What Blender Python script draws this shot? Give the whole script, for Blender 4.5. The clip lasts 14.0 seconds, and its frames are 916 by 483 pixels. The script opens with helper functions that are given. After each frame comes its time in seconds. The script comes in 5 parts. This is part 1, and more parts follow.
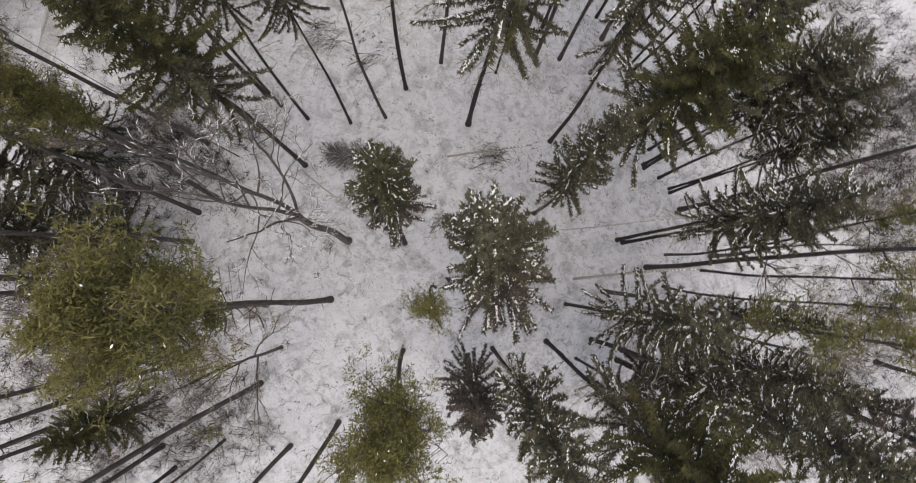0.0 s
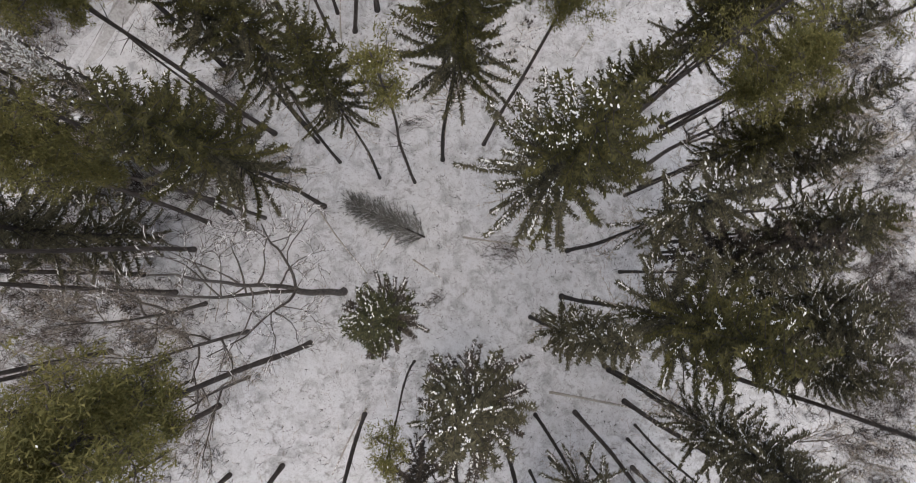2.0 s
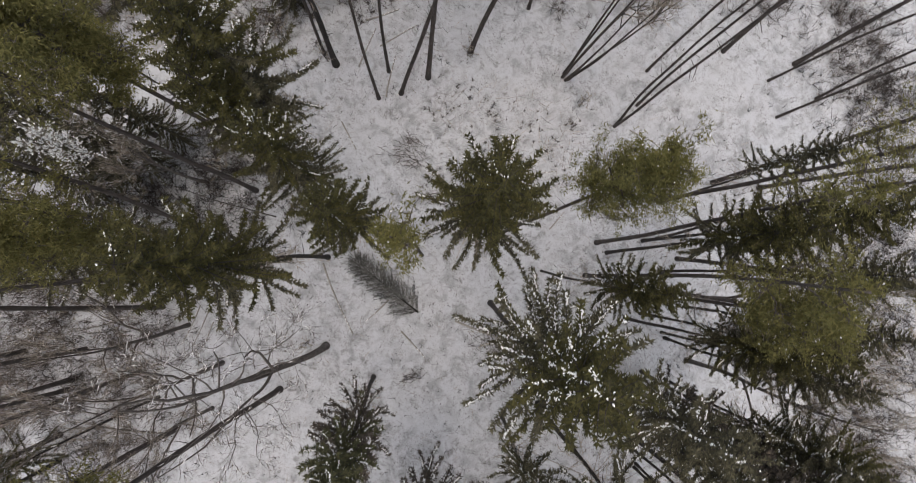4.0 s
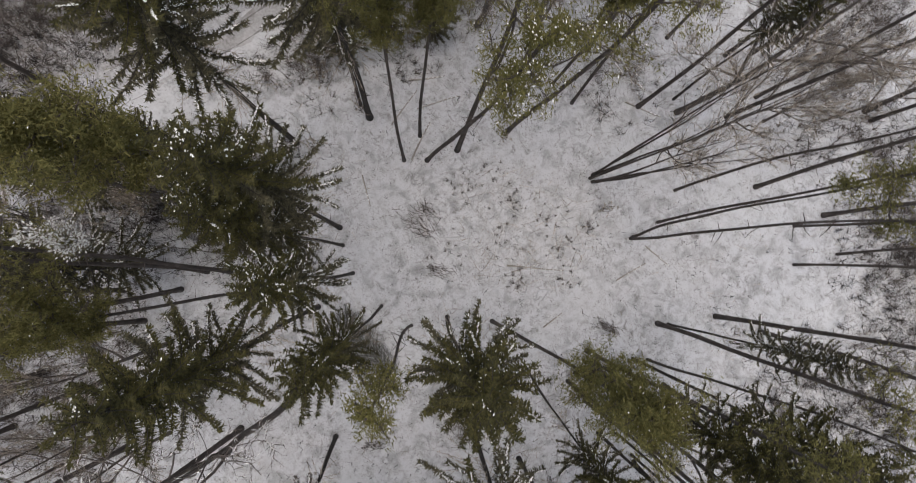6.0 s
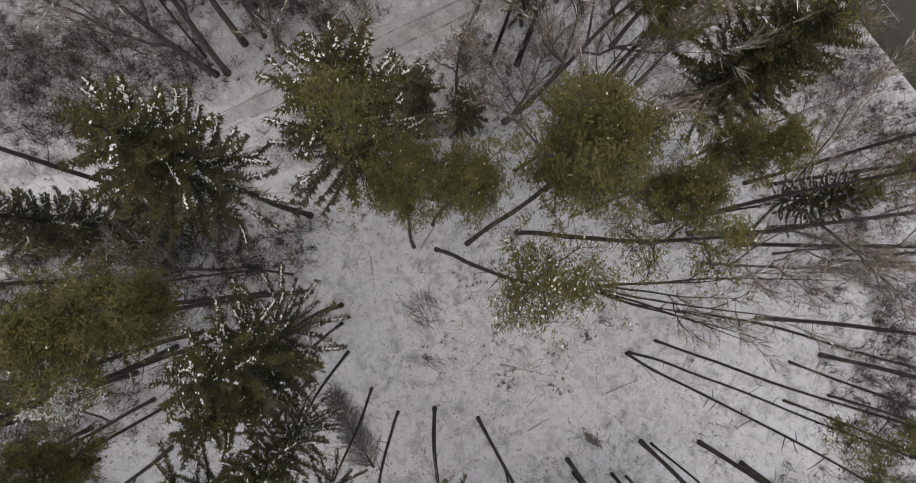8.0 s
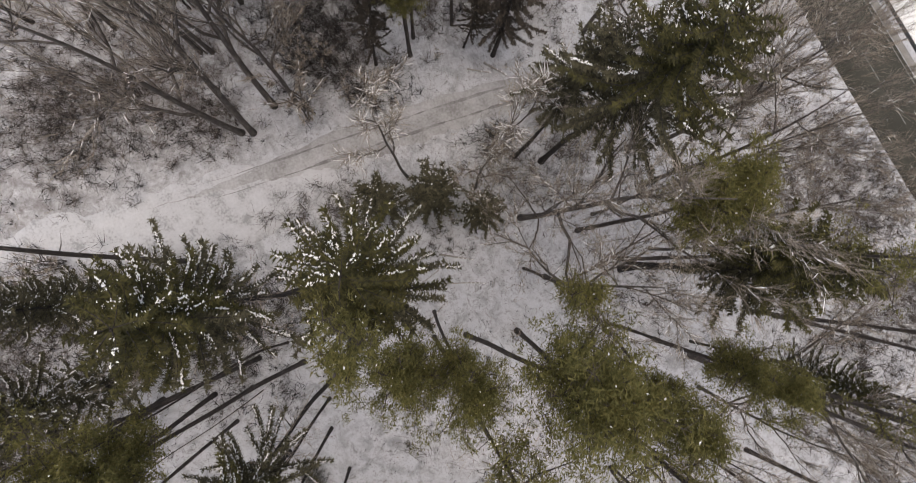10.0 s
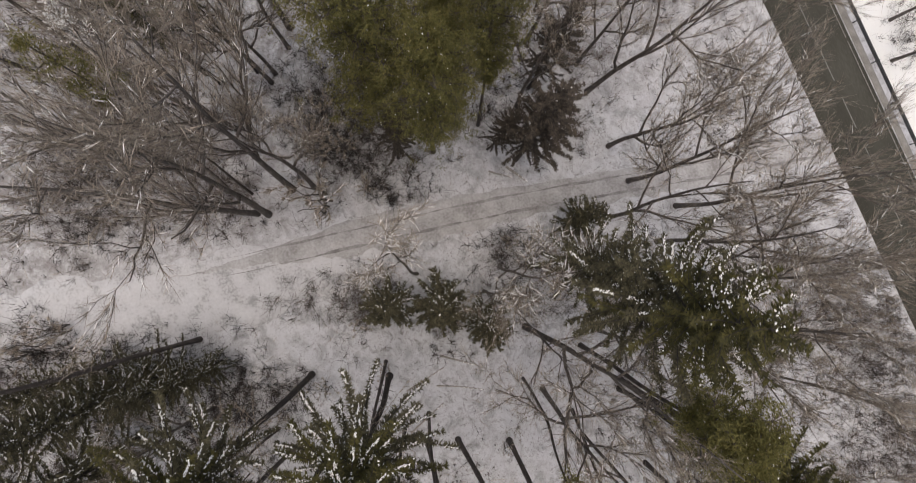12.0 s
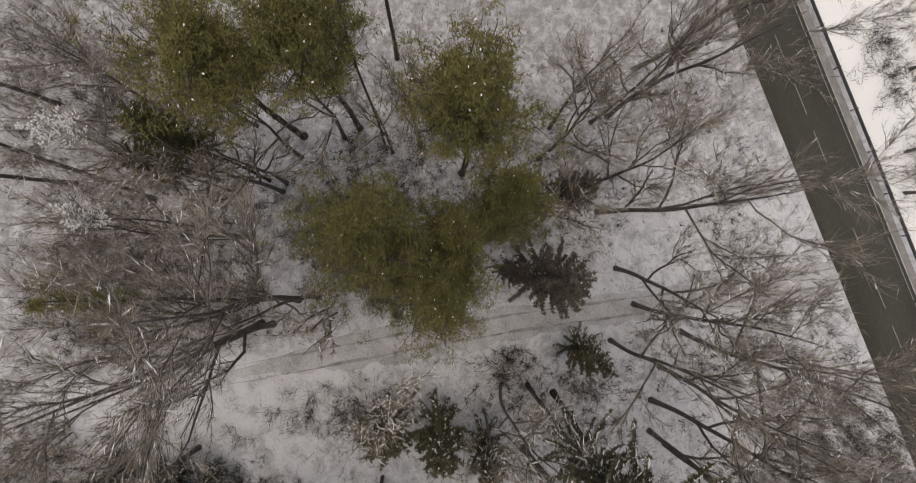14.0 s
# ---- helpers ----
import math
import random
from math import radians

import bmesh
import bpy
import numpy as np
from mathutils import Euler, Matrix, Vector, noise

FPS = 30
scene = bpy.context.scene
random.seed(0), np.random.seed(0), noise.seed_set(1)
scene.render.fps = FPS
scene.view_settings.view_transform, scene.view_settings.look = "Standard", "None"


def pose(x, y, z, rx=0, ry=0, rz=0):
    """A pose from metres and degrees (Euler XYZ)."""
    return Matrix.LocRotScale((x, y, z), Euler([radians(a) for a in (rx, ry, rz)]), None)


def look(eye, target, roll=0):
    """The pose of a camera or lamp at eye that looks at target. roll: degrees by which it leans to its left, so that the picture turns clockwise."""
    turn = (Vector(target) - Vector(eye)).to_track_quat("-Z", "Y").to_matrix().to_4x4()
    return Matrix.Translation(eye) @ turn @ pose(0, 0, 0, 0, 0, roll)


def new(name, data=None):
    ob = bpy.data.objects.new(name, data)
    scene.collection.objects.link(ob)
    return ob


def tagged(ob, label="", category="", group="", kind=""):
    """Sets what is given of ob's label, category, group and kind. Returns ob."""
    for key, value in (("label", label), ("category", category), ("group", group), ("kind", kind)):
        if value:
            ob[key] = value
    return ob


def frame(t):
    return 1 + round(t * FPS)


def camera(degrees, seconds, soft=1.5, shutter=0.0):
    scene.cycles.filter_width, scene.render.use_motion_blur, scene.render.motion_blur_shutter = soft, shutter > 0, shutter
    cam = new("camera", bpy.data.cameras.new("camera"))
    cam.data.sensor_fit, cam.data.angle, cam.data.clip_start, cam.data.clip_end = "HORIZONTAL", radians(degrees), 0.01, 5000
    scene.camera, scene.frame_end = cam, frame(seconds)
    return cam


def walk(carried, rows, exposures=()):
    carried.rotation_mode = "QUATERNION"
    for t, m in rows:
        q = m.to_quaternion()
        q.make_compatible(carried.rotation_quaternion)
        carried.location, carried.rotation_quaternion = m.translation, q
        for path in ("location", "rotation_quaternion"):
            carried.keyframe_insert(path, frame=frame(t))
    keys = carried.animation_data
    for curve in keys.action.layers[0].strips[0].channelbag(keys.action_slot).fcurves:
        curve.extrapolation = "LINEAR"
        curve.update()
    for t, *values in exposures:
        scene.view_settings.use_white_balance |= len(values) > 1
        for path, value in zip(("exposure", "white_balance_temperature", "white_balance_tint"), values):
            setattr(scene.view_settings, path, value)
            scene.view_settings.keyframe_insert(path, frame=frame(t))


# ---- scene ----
cam = camera(90.0, 14.0, soft=1.0, shutter=0.3)
walk(cam, [
    (0, pose(0.000, 0.000, 37.000, 3.645, -2.304, -0.000)),
    (0.5, pose(-0.015, 1.512, 37.028, 3.592, -2.369, 4.639)),
    (1, pose(-0.122, 3.070, 37.080, 3.532, -2.436, 9.705)),
    (1.5, pose(-0.325, 4.677, 37.151, 3.496, -2.499, 13.175)),
    (2, pose(-0.636, 6.250, 37.230, 3.453, -2.557, 16.455)),
    (2.5, pose(-1.057, 7.788, 37.310, 3.419, -2.624, 20.099)),
    (3, pose(-1.571, 9.296, 37.384, 3.406, -2.673, 23.747)),
    (3.5, pose(-2.204, 10.789, 37.402, 3.381, -2.708, 27.267)),
    (3.7, pose(-2.499, 11.361, 37.403, 3.391, -2.714, 28.609)),
    (5.8, pose(-5.967, 16.647, 37.304, 3.100, -3.094, 41.999)),
    (6, pose(-6.435, 17.174, 37.322, 3.122, -3.090, 43.341)),
    (6.5, pose(-7.734, 18.452, 37.432, 3.042, -3.147, 46.185)),
    (7, pose(-9.149, 19.717, 37.587, 2.958, -3.229, 48.193)),
    (7.5, pose(-10.631, 20.919, 37.763, 2.878, -3.288, 49.785)),
    (8, pose(-12.159, 22.065, 37.913, 2.796, -3.370, 51.321)),
    (8.2, pose(-12.766, 22.513, 37.946, 2.794, -3.382, 51.996)),
    (10.3, pose(-19.122, 26.746, 38.065, 2.610, -3.038, 60.985)),
    (10.5, pose(-19.816, 27.125, 38.078, 2.620, -3.031, 61.943)),
    (11, pose(-21.685, 28.000, 38.128, 2.583, -3.012, 63.763)),
    (11.5, pose(-23.679, 28.836, 38.198, 2.517, -2.988, 64.968)),
    (12, pose(-25.780, 29.660, 38.272, 2.430, -2.963, 65.934)),
    (12.5, pose(-27.962, 30.524, 38.358, 2.353, -2.953, 66.753)),
    (13, pose(-30.248, 31.382, 38.451, 2.331, -2.878, 67.613)),
    (13.5, pose(-32.573, 32.261, 38.571, 2.289, -2.813, 68.389)),
    (14, pose(-34.944, 33.183, 38.696, 2.268, -2.776, 68.864)),
], exposures=((0.0, 0.62, 6760, 6.8), (1.0, 0.56, 6750, 6.5), (3.0, 0.47, 6730, 6), (6.0, 0.37, 6710, 5.8), (7.0, 0.26, 6710, 5.8), (8.0, 0.15, 6760, 6), (10.5, 0.45, 6960, 8.6), (12.5, 0.25, 7060, 8.6), (14.0, 0.09, 7120, 8)))

# ---- world, sun, exposure ----
world = bpy.data.worlds.new("overcast_sky")
scene.world = world
world.use_nodes = True
wn, wl = world.node_tree.nodes, world.node_tree.links
sky = wn.new("ShaderNodeTexSky")
sky.sky_type, sky.sun_disc = "NISHITA", False
sky.sun_elevation, sky.sun_rotation = radians(87), radians(180)
sky.air_density, sky.dust_density, sky.ozone_density = 1.0, 4.0, 1.0
wl.new(sky.outputs[0], wn["Background"].inputs[0])
wn["Background"].inputs[1].default_value = 0.11
sun_data = bpy.data.lights.new("sun", "SUN")
sun_data.energy, sun_data.angle, sun_data.color = 1.1, radians(100), (1.0, 0.93, 0.86)
sun = new("sun", sun_data)
sun.matrix_basis = look((0, 0, 60), (0, 3, 0))
tagged(sun, "pale winter sun behind an even cloud cover", "sun", kind="structure")


# ---- materials ----
def material(name, stops, scale=3.0, fine=30.0, rough=0.85, bump=0.3, vary=0.0, stretch=(1, 1, 1), spec=0.3, fine_part=0.4, through_light=0.0):
    """A rough natural surface: two scales of noise run through a colour ramp, with fine relief."""
    m = bpy.data.materials.new(name)
    m.use_nodes = True
    n, l = m.node_tree.nodes, m.node_tree.links
    b = n["Principled BSDF"]
    b.inputs["Roughness"].default_value, b.inputs["Specular IOR Level"].default_value = rough, spec
    co, mp = n.new("ShaderNodeTexCoord"), n.new("ShaderNodeMapping")
    mp.inputs["Scale"].default_value = stretch
    l.new(co.outputs["Object"], mp.inputs[0])
    big, small = n.new("ShaderNodeTexNoise"), n.new("ShaderNodeTexNoise")
    big.inputs["Scale"].default_value, big.inputs["Detail"].default_value = scale, 4
    small.inputs["Scale"].default_value, small.inputs["Detail"].default_value = fine, 3
    l.new(mp.outputs[0], big.inputs[0]), l.new(mp.outputs[0], small.inputs[0])
    mix = n.new("ShaderNodeMix")
    mix.inputs[0].default_value = fine_part
    l.new(big.outputs[0], mix.inputs[2]), l.new(small.outputs[0], mix.inputs[3])
    last = mix.outputs[0]
    if vary:
        geo, add = n.new("ShaderNodeNewGeometry"), n.new("ShaderNodeMath")
        add.operation = "MULTIPLY_ADD"
        add.inputs[1].default_value = vary
        l.new(geo.outputs["Random Per Island"], add.inputs[0]), l.new(last, add.inputs[2])
        sub = n.new("ShaderNodeMath")
        sub.operation, sub.inputs[1].default_value = "SUBTRACT", vary / 2
        l.new(add.outputs[0], sub.inputs[0])
        last = sub.outputs[0]
    ramp = n.new("ShaderNodeValToRGB")
    while len(ramp.color_ramp.elements) < len(stops):
        ramp.color_ramp.elements.new(0.5)
    for e, (at, c) in zip(ramp.color_ramp.elements, stops):
        e.position, e.color = at, (*c, 1)
    l.new(last, ramp.inputs[0]), l.new(ramp.outputs[0], b.inputs["Base Color"])
    if through_light:
        tl, both = n.new("ShaderNodeBsdfTranslucent"), n.new("ShaderNodeMixShader")
        both.inputs[0].default_value = through_light
        l.new(ramp.outputs[0], tl.inputs[0]), l.new(b.outputs[0], both.inputs[1]), l.new(tl.outputs[0], both.inputs[2])
        l.new(both.outputs[0], n["Material Output"].inputs[0])
    if bump:
        bp = n.new("ShaderNodeBump")
        bp.inputs["Strength"].default_value, bp.inputs["Distance"].default_value = bump, 0.03
        l.new(mix.outputs[0], bp.inputs["Height"]), l.new(bp.outputs[0], b.inputs["Normal"])
    return m


def snow_ground():
    """Thin trodden snow: litter and grass show through in ragged patches of two sizes."""
    m = bpy.data.materials.new("thin_snow_over_litter")
    m.use_nodes = True
    n, l = m.node_tree.nodes, m.node_tree.links
    b = n["Principled BSDF"]
    b.inputs["Roughness"].default_value, b.inputs["Specular IOR Level"].default_value = 0.8, 0.15
    co = n.new("ShaderNodeTexCoord")

    def noise_at(scale, detail, rough, warp=0.0):
        t = n.new("ShaderNodeTexNoise")
        t.inputs["Scale"].default_value, t.inputs["Detail"].default_value = scale, detail
        t.inputs["Roughness"].default_value, t.inputs["Distortion"].default_value = rough, warp
        l.new(co.outputs["Object"], t.inputs[0])
        return t.outputs[0]

    def curve(value, a, bb):
        r = n.new("ShaderNodeMapRange")
        r.inputs[1].default_value, r.inputs[2].default_value = a, bb
        l.new(value, r.inputs[0])
        return r.outputs[0]

    def times(a, bb, op="MULTIPLY"):
        r = n.new("ShaderNodeMath")
        r.operation, r.use_clamp = op, True
        l.new(a, r.inputs[0])
        if isinstance(bb, float):
            r.inputs[1].default_value = bb
        else:
            l.new(bb, r.inputs[1])
        return r.outputs[0]

    def blend(fac, a, bb):
        r = n.new("ShaderNodeMix")
        r.data_type = "RGBA"
        l.new(fac, r.inputs[0])
        for k, v in ((6, a), (7, bb)):
            if isinstance(v, tuple):
                r.inputs[k].default_value = (*v, 1)
            else:
                l.new(v, r.inputs[k])
        return r.outputs[2]

    area = curve(noise_at(0.16, 3, 0.5), 0.34, 0.62)
    thin = curve(noise_at(0.8, 8, 0.72, 0.6), 0.46, 0.62)
    leaves = times(curve(noise_at(1.5, 9, 0.76, 0.8), 0.52, 0.62), curve(noise_at(0.3, 4, 0.6), 0.34, 0.58))
    stalks = times(curve(noise_at(4.5, 8, 0.80, 1.4), 0.53, 0.66), curve(noise_at(0.5, 4, 0.6), 0.30, 0.60))
    tone = blend(noise_at(0.09, 3, 0.5), (0.603, 0.601, 0.615), (0.568, 0.571, 0.60))
    tone = blend(times(thin, times(area, 0.22, "ADD")), tone, (0.362, 0.358, 0.368))
    tone = blend(times(leaves, 0.7), tone, (0.165, 0.146, 0.138))
    tone = blend(times(stalks, 0.75), tone, (0.19, 0.168, 0.155))
    place = n.new("ShaderNodeSeparateXYZ")
    l.new(co.outputs["Object"], place.inputs[0])
    ragged = n.new("ShaderNodeMath")
    ragged.operation, ragged.inputs[1].default_value = "MULTIPLY_ADD", 16.0
    l.new(noise_at(0.11, 4, 0.6), ragged.inputs[0]), l.new(place.outputs[0], ragged.inputs[2])
    scant = times(curve(ragged.outputs[0], -23.0, -30.0), curve(noise_at(1.1, 8, 0.72, 0.7), 0.36, 0.60))
    tone = blend(times(scant, 0.72), tone, (0.20, 0.18, 0.172))
    specks = times(curve(noise_at(7.0, 6, 0.66, 0.5), 0.57, 0.63), curve(noise_at(0.42, 5, 0.65), 0.42, 0.60))
    tone = blend(times(specks, 0.85), tone, (0.135, 0.118, 0.108))
    l.new(tone, b.inputs["Base Color"])
    bp = n.new("ShaderNodeBump")
    bp.inputs["Strength"].default_value, bp.inputs["Distance"].default_value = 0.45, 0.12
    l.new(noise_at(3.0, 8, 0.65), bp.inputs["Height"]), l.new(bp.outputs[0], b.inputs["Normal"])
    return m


SNOW_GROUND = snow_ground()
SNOW = material("clinging_snow", [(0.3, (0.90, 0.89, 0.875)), (0.7, (0.96, 0.95, 0.935))], 6, 40, 0.7, 0.1, through_light=0.08)
BARK_PINE = material("pine_bark", [(0.32, (0.048, 0.040, 0.036)), (0.55, (0.098, 0.082, 0.074)), (0.72, (0.17, 0.148, 0.136))], 5, 22, 0.95, 0.9, stretch=(1, 1, 0.25))
BARK_SPRUCE = material("spruce_bark", [(0.3, (0.030, 0.026, 0.024)), (0.6, (0.065, 0.055, 0.05)), (0.75, (0.12, 0.11, 0.10))], 7, 30, 0.95, 0.8, stretch=(1, 1, 0.4))
BARK_BARE = material("bare_tree_bark", [(0.3, (0.070, 0.058, 0.052)), (0.55, (0.15, 0.130, 0.118)), (0.75, (0.29, 0.266, 0.248))], 5, 26, 0.95, 0.7, stretch=(1, 1, 0.3))
TWIG = material("brown_twigs", [(0.3, (0.20, 0.165, 0.132)), (0.55, (0.355, 0.30, 0.246)), (0.75, (0.52, 0.455, 0.385))], 2, 18, 0.9, 0.2, vary=0.5)
TWIG_DARK = material("dark_dead_twigs", [(0.3, (0.035, 0.030, 0.028)), (0.7, (0.095, 0.080, 0.075))], 2, 18, 0.9, 0.2, vary=0.4)
NEEDLE_SPRUCE = material("spruce_needles", [(0.25, (0.041, 0.039, 0.018)), (0.5, (0.079, 0.073, 0.027)), (0.8, (0.131, 0.118, 0.039))], 0.7, 9, 0.75, 0.0, vary=0.45, through_light=0.38)
NEEDLE_DULL = material("dull_spruce_needles", [(0.25, (0.056, 0.051, 0.033)), (0.5, (0.106, 0.097, 0.060)), (0.8, (0.175, 0.158, 0.098))], 0.7, 9, 0.8, 0.0, vary=0.5, through_light=0.35)
NEEDLE_OLIVE = material("olive_spruce_needles", [(0.25, (0.050, 0.050, 0.027)), (0.5, (0.090, 0.090, 0.045)), (0.8, (0.145, 0.142, 0.070))], 0.7, 9, 0.8, 0.0, vary=0.5, through_light=0.38)
NEEDLE_PINE = material("pine_needles", [(0.25, (0.118, 0.109, 0.038)), (0.5, (0.19, 0.175, 0.061)), (0.8, (0.265, 0.238, 0.091))], 0.8, 9, 0.75, 0.0, vary=0.45, through_light=0.4)
NEEDLE_DEAD = material("dying_spruce_needles", [(0.25, (0.036, 0.029, 0.024)), (0.5, (0.074, 0.060, 0.048)), (0.8, (0.125, 0.104, 0.084))], 0.8, 9, 0.8, 0.0, vary=0.45)
PALE_WOOD = material("weathered_pale_wood", [(0.3, (0.24, 0.21, 0.18)), (0.6, (0.40, 0.37, 0.34)), (0.8, (0.55, 0.53, 0.51))], 3, 25, 0.9, 0.5, stretch=(0.3, 1, 1))
DRY_GRASS = material("dry_grass", [(0.3, (0.13, 0.105, 0.085)), (0.7, (0.30, 0.26, 0.21))], 3, 20, 0.9, 0.0, vary=0.5)
ASPHALT = material("wet_asphalt", [(0.3, (0.042, 0.040, 0.033)), (0.55, (0.066, 0.063, 0.052)), (0.75, (0.098, 0.094, 0.08))], 0.35, 9, 0.85, 0.25, stretch=(0.25, 1, 1), spec=0.12)
GRAVEL = material("slushy_verge_gravel", [(0.3, (0.17, 0.16, 0.15)), (0.6, (0.30, 0.285, 0.265)), (0.8, (0.50, 0.49, 0.48))], 1.2, 14, 0.9, 0.6)
ROAD_PAINT = material("worn_white_paint", [(0.36, (0.10, 0.096, 0.085)), (0.5, (0.24, 0.235, 0.22)), (0.68, (0.42, 0.41, 0.39))], 3, 25, 0.8, 0.1)
STEEL = material("weathered_guardrail_steel", [(0.3, (0.055, 0.055, 0.056)), (0.7, (0.14, 0.14, 0.145))], 2, 20, 0.55, 0.15, spec=0.5)


# ---- mesh building ----
class Shape:
    """Vertices and faces gathered in arrays, turned into one mesh at the end."""

    def __init__(self):
        self.v, self.f, self.count = [], [], 0

    def add(self, verts, faces):
        verts = np.asarray(verts, float).reshape(-1, 3)
        self.f.append(np.asarray(faces, int) + self.count)
        self.v.append(verts)
        self.count += len(verts)

    def tube(self, points, radii, sides=6, cap=True):
        p, r = np.asarray(points, float), np.asarray(radii, float)
        d = np.gradient(p, axis=0)
        d /= np.linalg.norm(d, axis=1)[:, None] + 1e-9
        side = np.cross(d, (0.31, 0.93, 0.19))
        side /= np.linalg.norm(side, axis=1)[:, None] + 1e-9
        other = np.cross(d, side)
        a = np.arange(sides) * 2 * np.pi / sides
        ring = p[:, None] + r[:, None, None] * (np.cos(a)[None, :, None] * side[:, None] + np.sin(a)[None, :, None] * other[:, None])
        n, k = np.arange(len(p) - 1)[:, None] * sides, np.arange(sides)[None]
        k2 = (k + 1) % sides
        self.add(ring, np.stack([n + k, n + k2, n + sides + k2, n + sides + k], -1).reshape(-1, 4))
        if cap:
            for end, at in ((0, p[0]), (len(p) - 1, p[-1])):
                i = self.count
                self.add([at], np.zeros((0, 4)))
                b = i - sides * (len(p) - end) - (1 if end else 0)
                ids = np.arange(sides) + b
                nxt = np.roll(ids, -1)
                self.f.append(np.stack([ids, nxt, np.full(sides, i), np.full(sides, i)], -1) if end else np.stack([nxt, ids, np.full(sides, i), np.full(sides, i)], -1))

    def blades(self, start, way, across, length, width, bend=0.0):
        """Pointed slips, one for each row: a foot with two corners and a tip."""
        start, way, across = (np.asarray(q, float).reshape(-1, 3) for q in (start, way, across))
        length, width = (np.broadcast_to(np.asarray(q, float), len(start))[:, None] for q in (length, width))
        tip = start + way * length - np.array([0, 0, 1.0]) * length * bend
        q = np.stack([start - across * width / 2, start + across * width / 2, tip], 1)
        k = np.arange(len(start))[:, None] * 3
        self.add(q, np.concatenate([k, k + 1, k + 2, k + 2], 1))

    def lumps(self, centre, axis, length, width, height):
        """Small rounded heaps, longer along their axis: five corners, four faces."""
        c, ax = np.asarray(centre, float).reshape(-1, 3), np.asarray(axis, float).reshape(-1, 3) * np.array([1, 1, 0.35])
        ax = ax / (np.linalg.norm(ax, axis=1)[:, None] + 1e-9)
        n = len(c)
        length, width, height = (np.broadcast_to(np.asarray(q, float), n)[:, None] for q in (length, width, height))
        up = np.array([0, 0, 1.0])
        sd = np.cross(ax, up)
        sd /= np.linalg.norm(sd, axis=1)[:, None] + 1e-9
        q = np.stack([c - ax * length / 2, c + sd * width / 2, c + ax * length / 2, c - sd * width / 2, c + up * height * 0.55], 1)
        t = np.array([[0, 1, 4], [1, 2, 4], [2, 3, 4], [3, 0, 4]])
        t = np.concatenate([t, t[:, 2:]], 1)
        self.add(q, (np.arange(n)[:, None, None] * 5 + t[None]).reshape(-1, 4))

    def mesh(self, name, mat, smooth=False):
        me = bpy.data.meshes.new(name)
        v = np.concatenate(self.v) if self.v else np.zeros((0, 3))
        f = np.concatenate([a.reshape(-1, 4) for a in self.f if len(a)])
        tri = f[:, 2] == f[:, 3]
        sizes = np.where(tri, 3, 4)
        keep = np.ones(f.shape, bool)
        keep[tri, 3] = False
        loops = f[keep]
        me.vertices.add(len(v)), me.loops.add(len(loops)), me.polygons.add(len(f))
        me.vertices.foreach_set("co", v.astype(np.float32).ravel())
        me.loops.foreach_set("vertex_index", loops.astype(np.int32))
        me.polygons.foreach_set("loop_start", np.r_[0, np.cumsum(sizes)[:-1]].astype(np.int32))
        me.polygons.foreach_set("loop_total", sizes.astype(np.int32))
        me.polygons.foreach_set("use_smooth", np.full(len(f), smooth))
        me.update(calc_edges=True)
        me.materials.append(mat)
        return me


def part(name, mesh, parent, label=""):
    ob = new(name, mesh)
    ob.parent = parent
    return tagged(ob, label) if label else ob


def unit(v):
    return v / (np.linalg.norm(v, axis=-1, keepdims=True) + 1e-9)


def trunk_line(rng, height, bow, steps=16):
    """The bent middle line of a trunk, foot at the origin, tip at the given height."""
    s = np.linspace(0, 1, steps)
    a, b = rng.uniform(0, 6.28, 2)
    c, d = rng.uniform(0, 6.28, 2)
    x = bow * (np.cos(a) * np.sin(s * np.pi) + 0.45 * np.cos(b) * np.sin(s * 2 * np.pi) + 0.16 * np.cos(c) * np.sin(s * 5 * np.pi + d) * np.sin(s * np.pi))
    y = bow * (np.sin(a) * np.sin(s * np.pi) + 0.45 * np.sin(b) * np.sin(s * 2 * np.pi) + 0.16 * np.sin(c) * np.sin(s * 4 * np.pi + d) * np.sin(s * np.pi))
    z = s * height
    z[0] = -0.35
    return np.stack([x, y, z], 1)


def along(line, s):
    k = np.linspace(0, 1, len(line))
    return np.stack([np.interp(s, k, line[:, c]) for c in range(3)], -1)


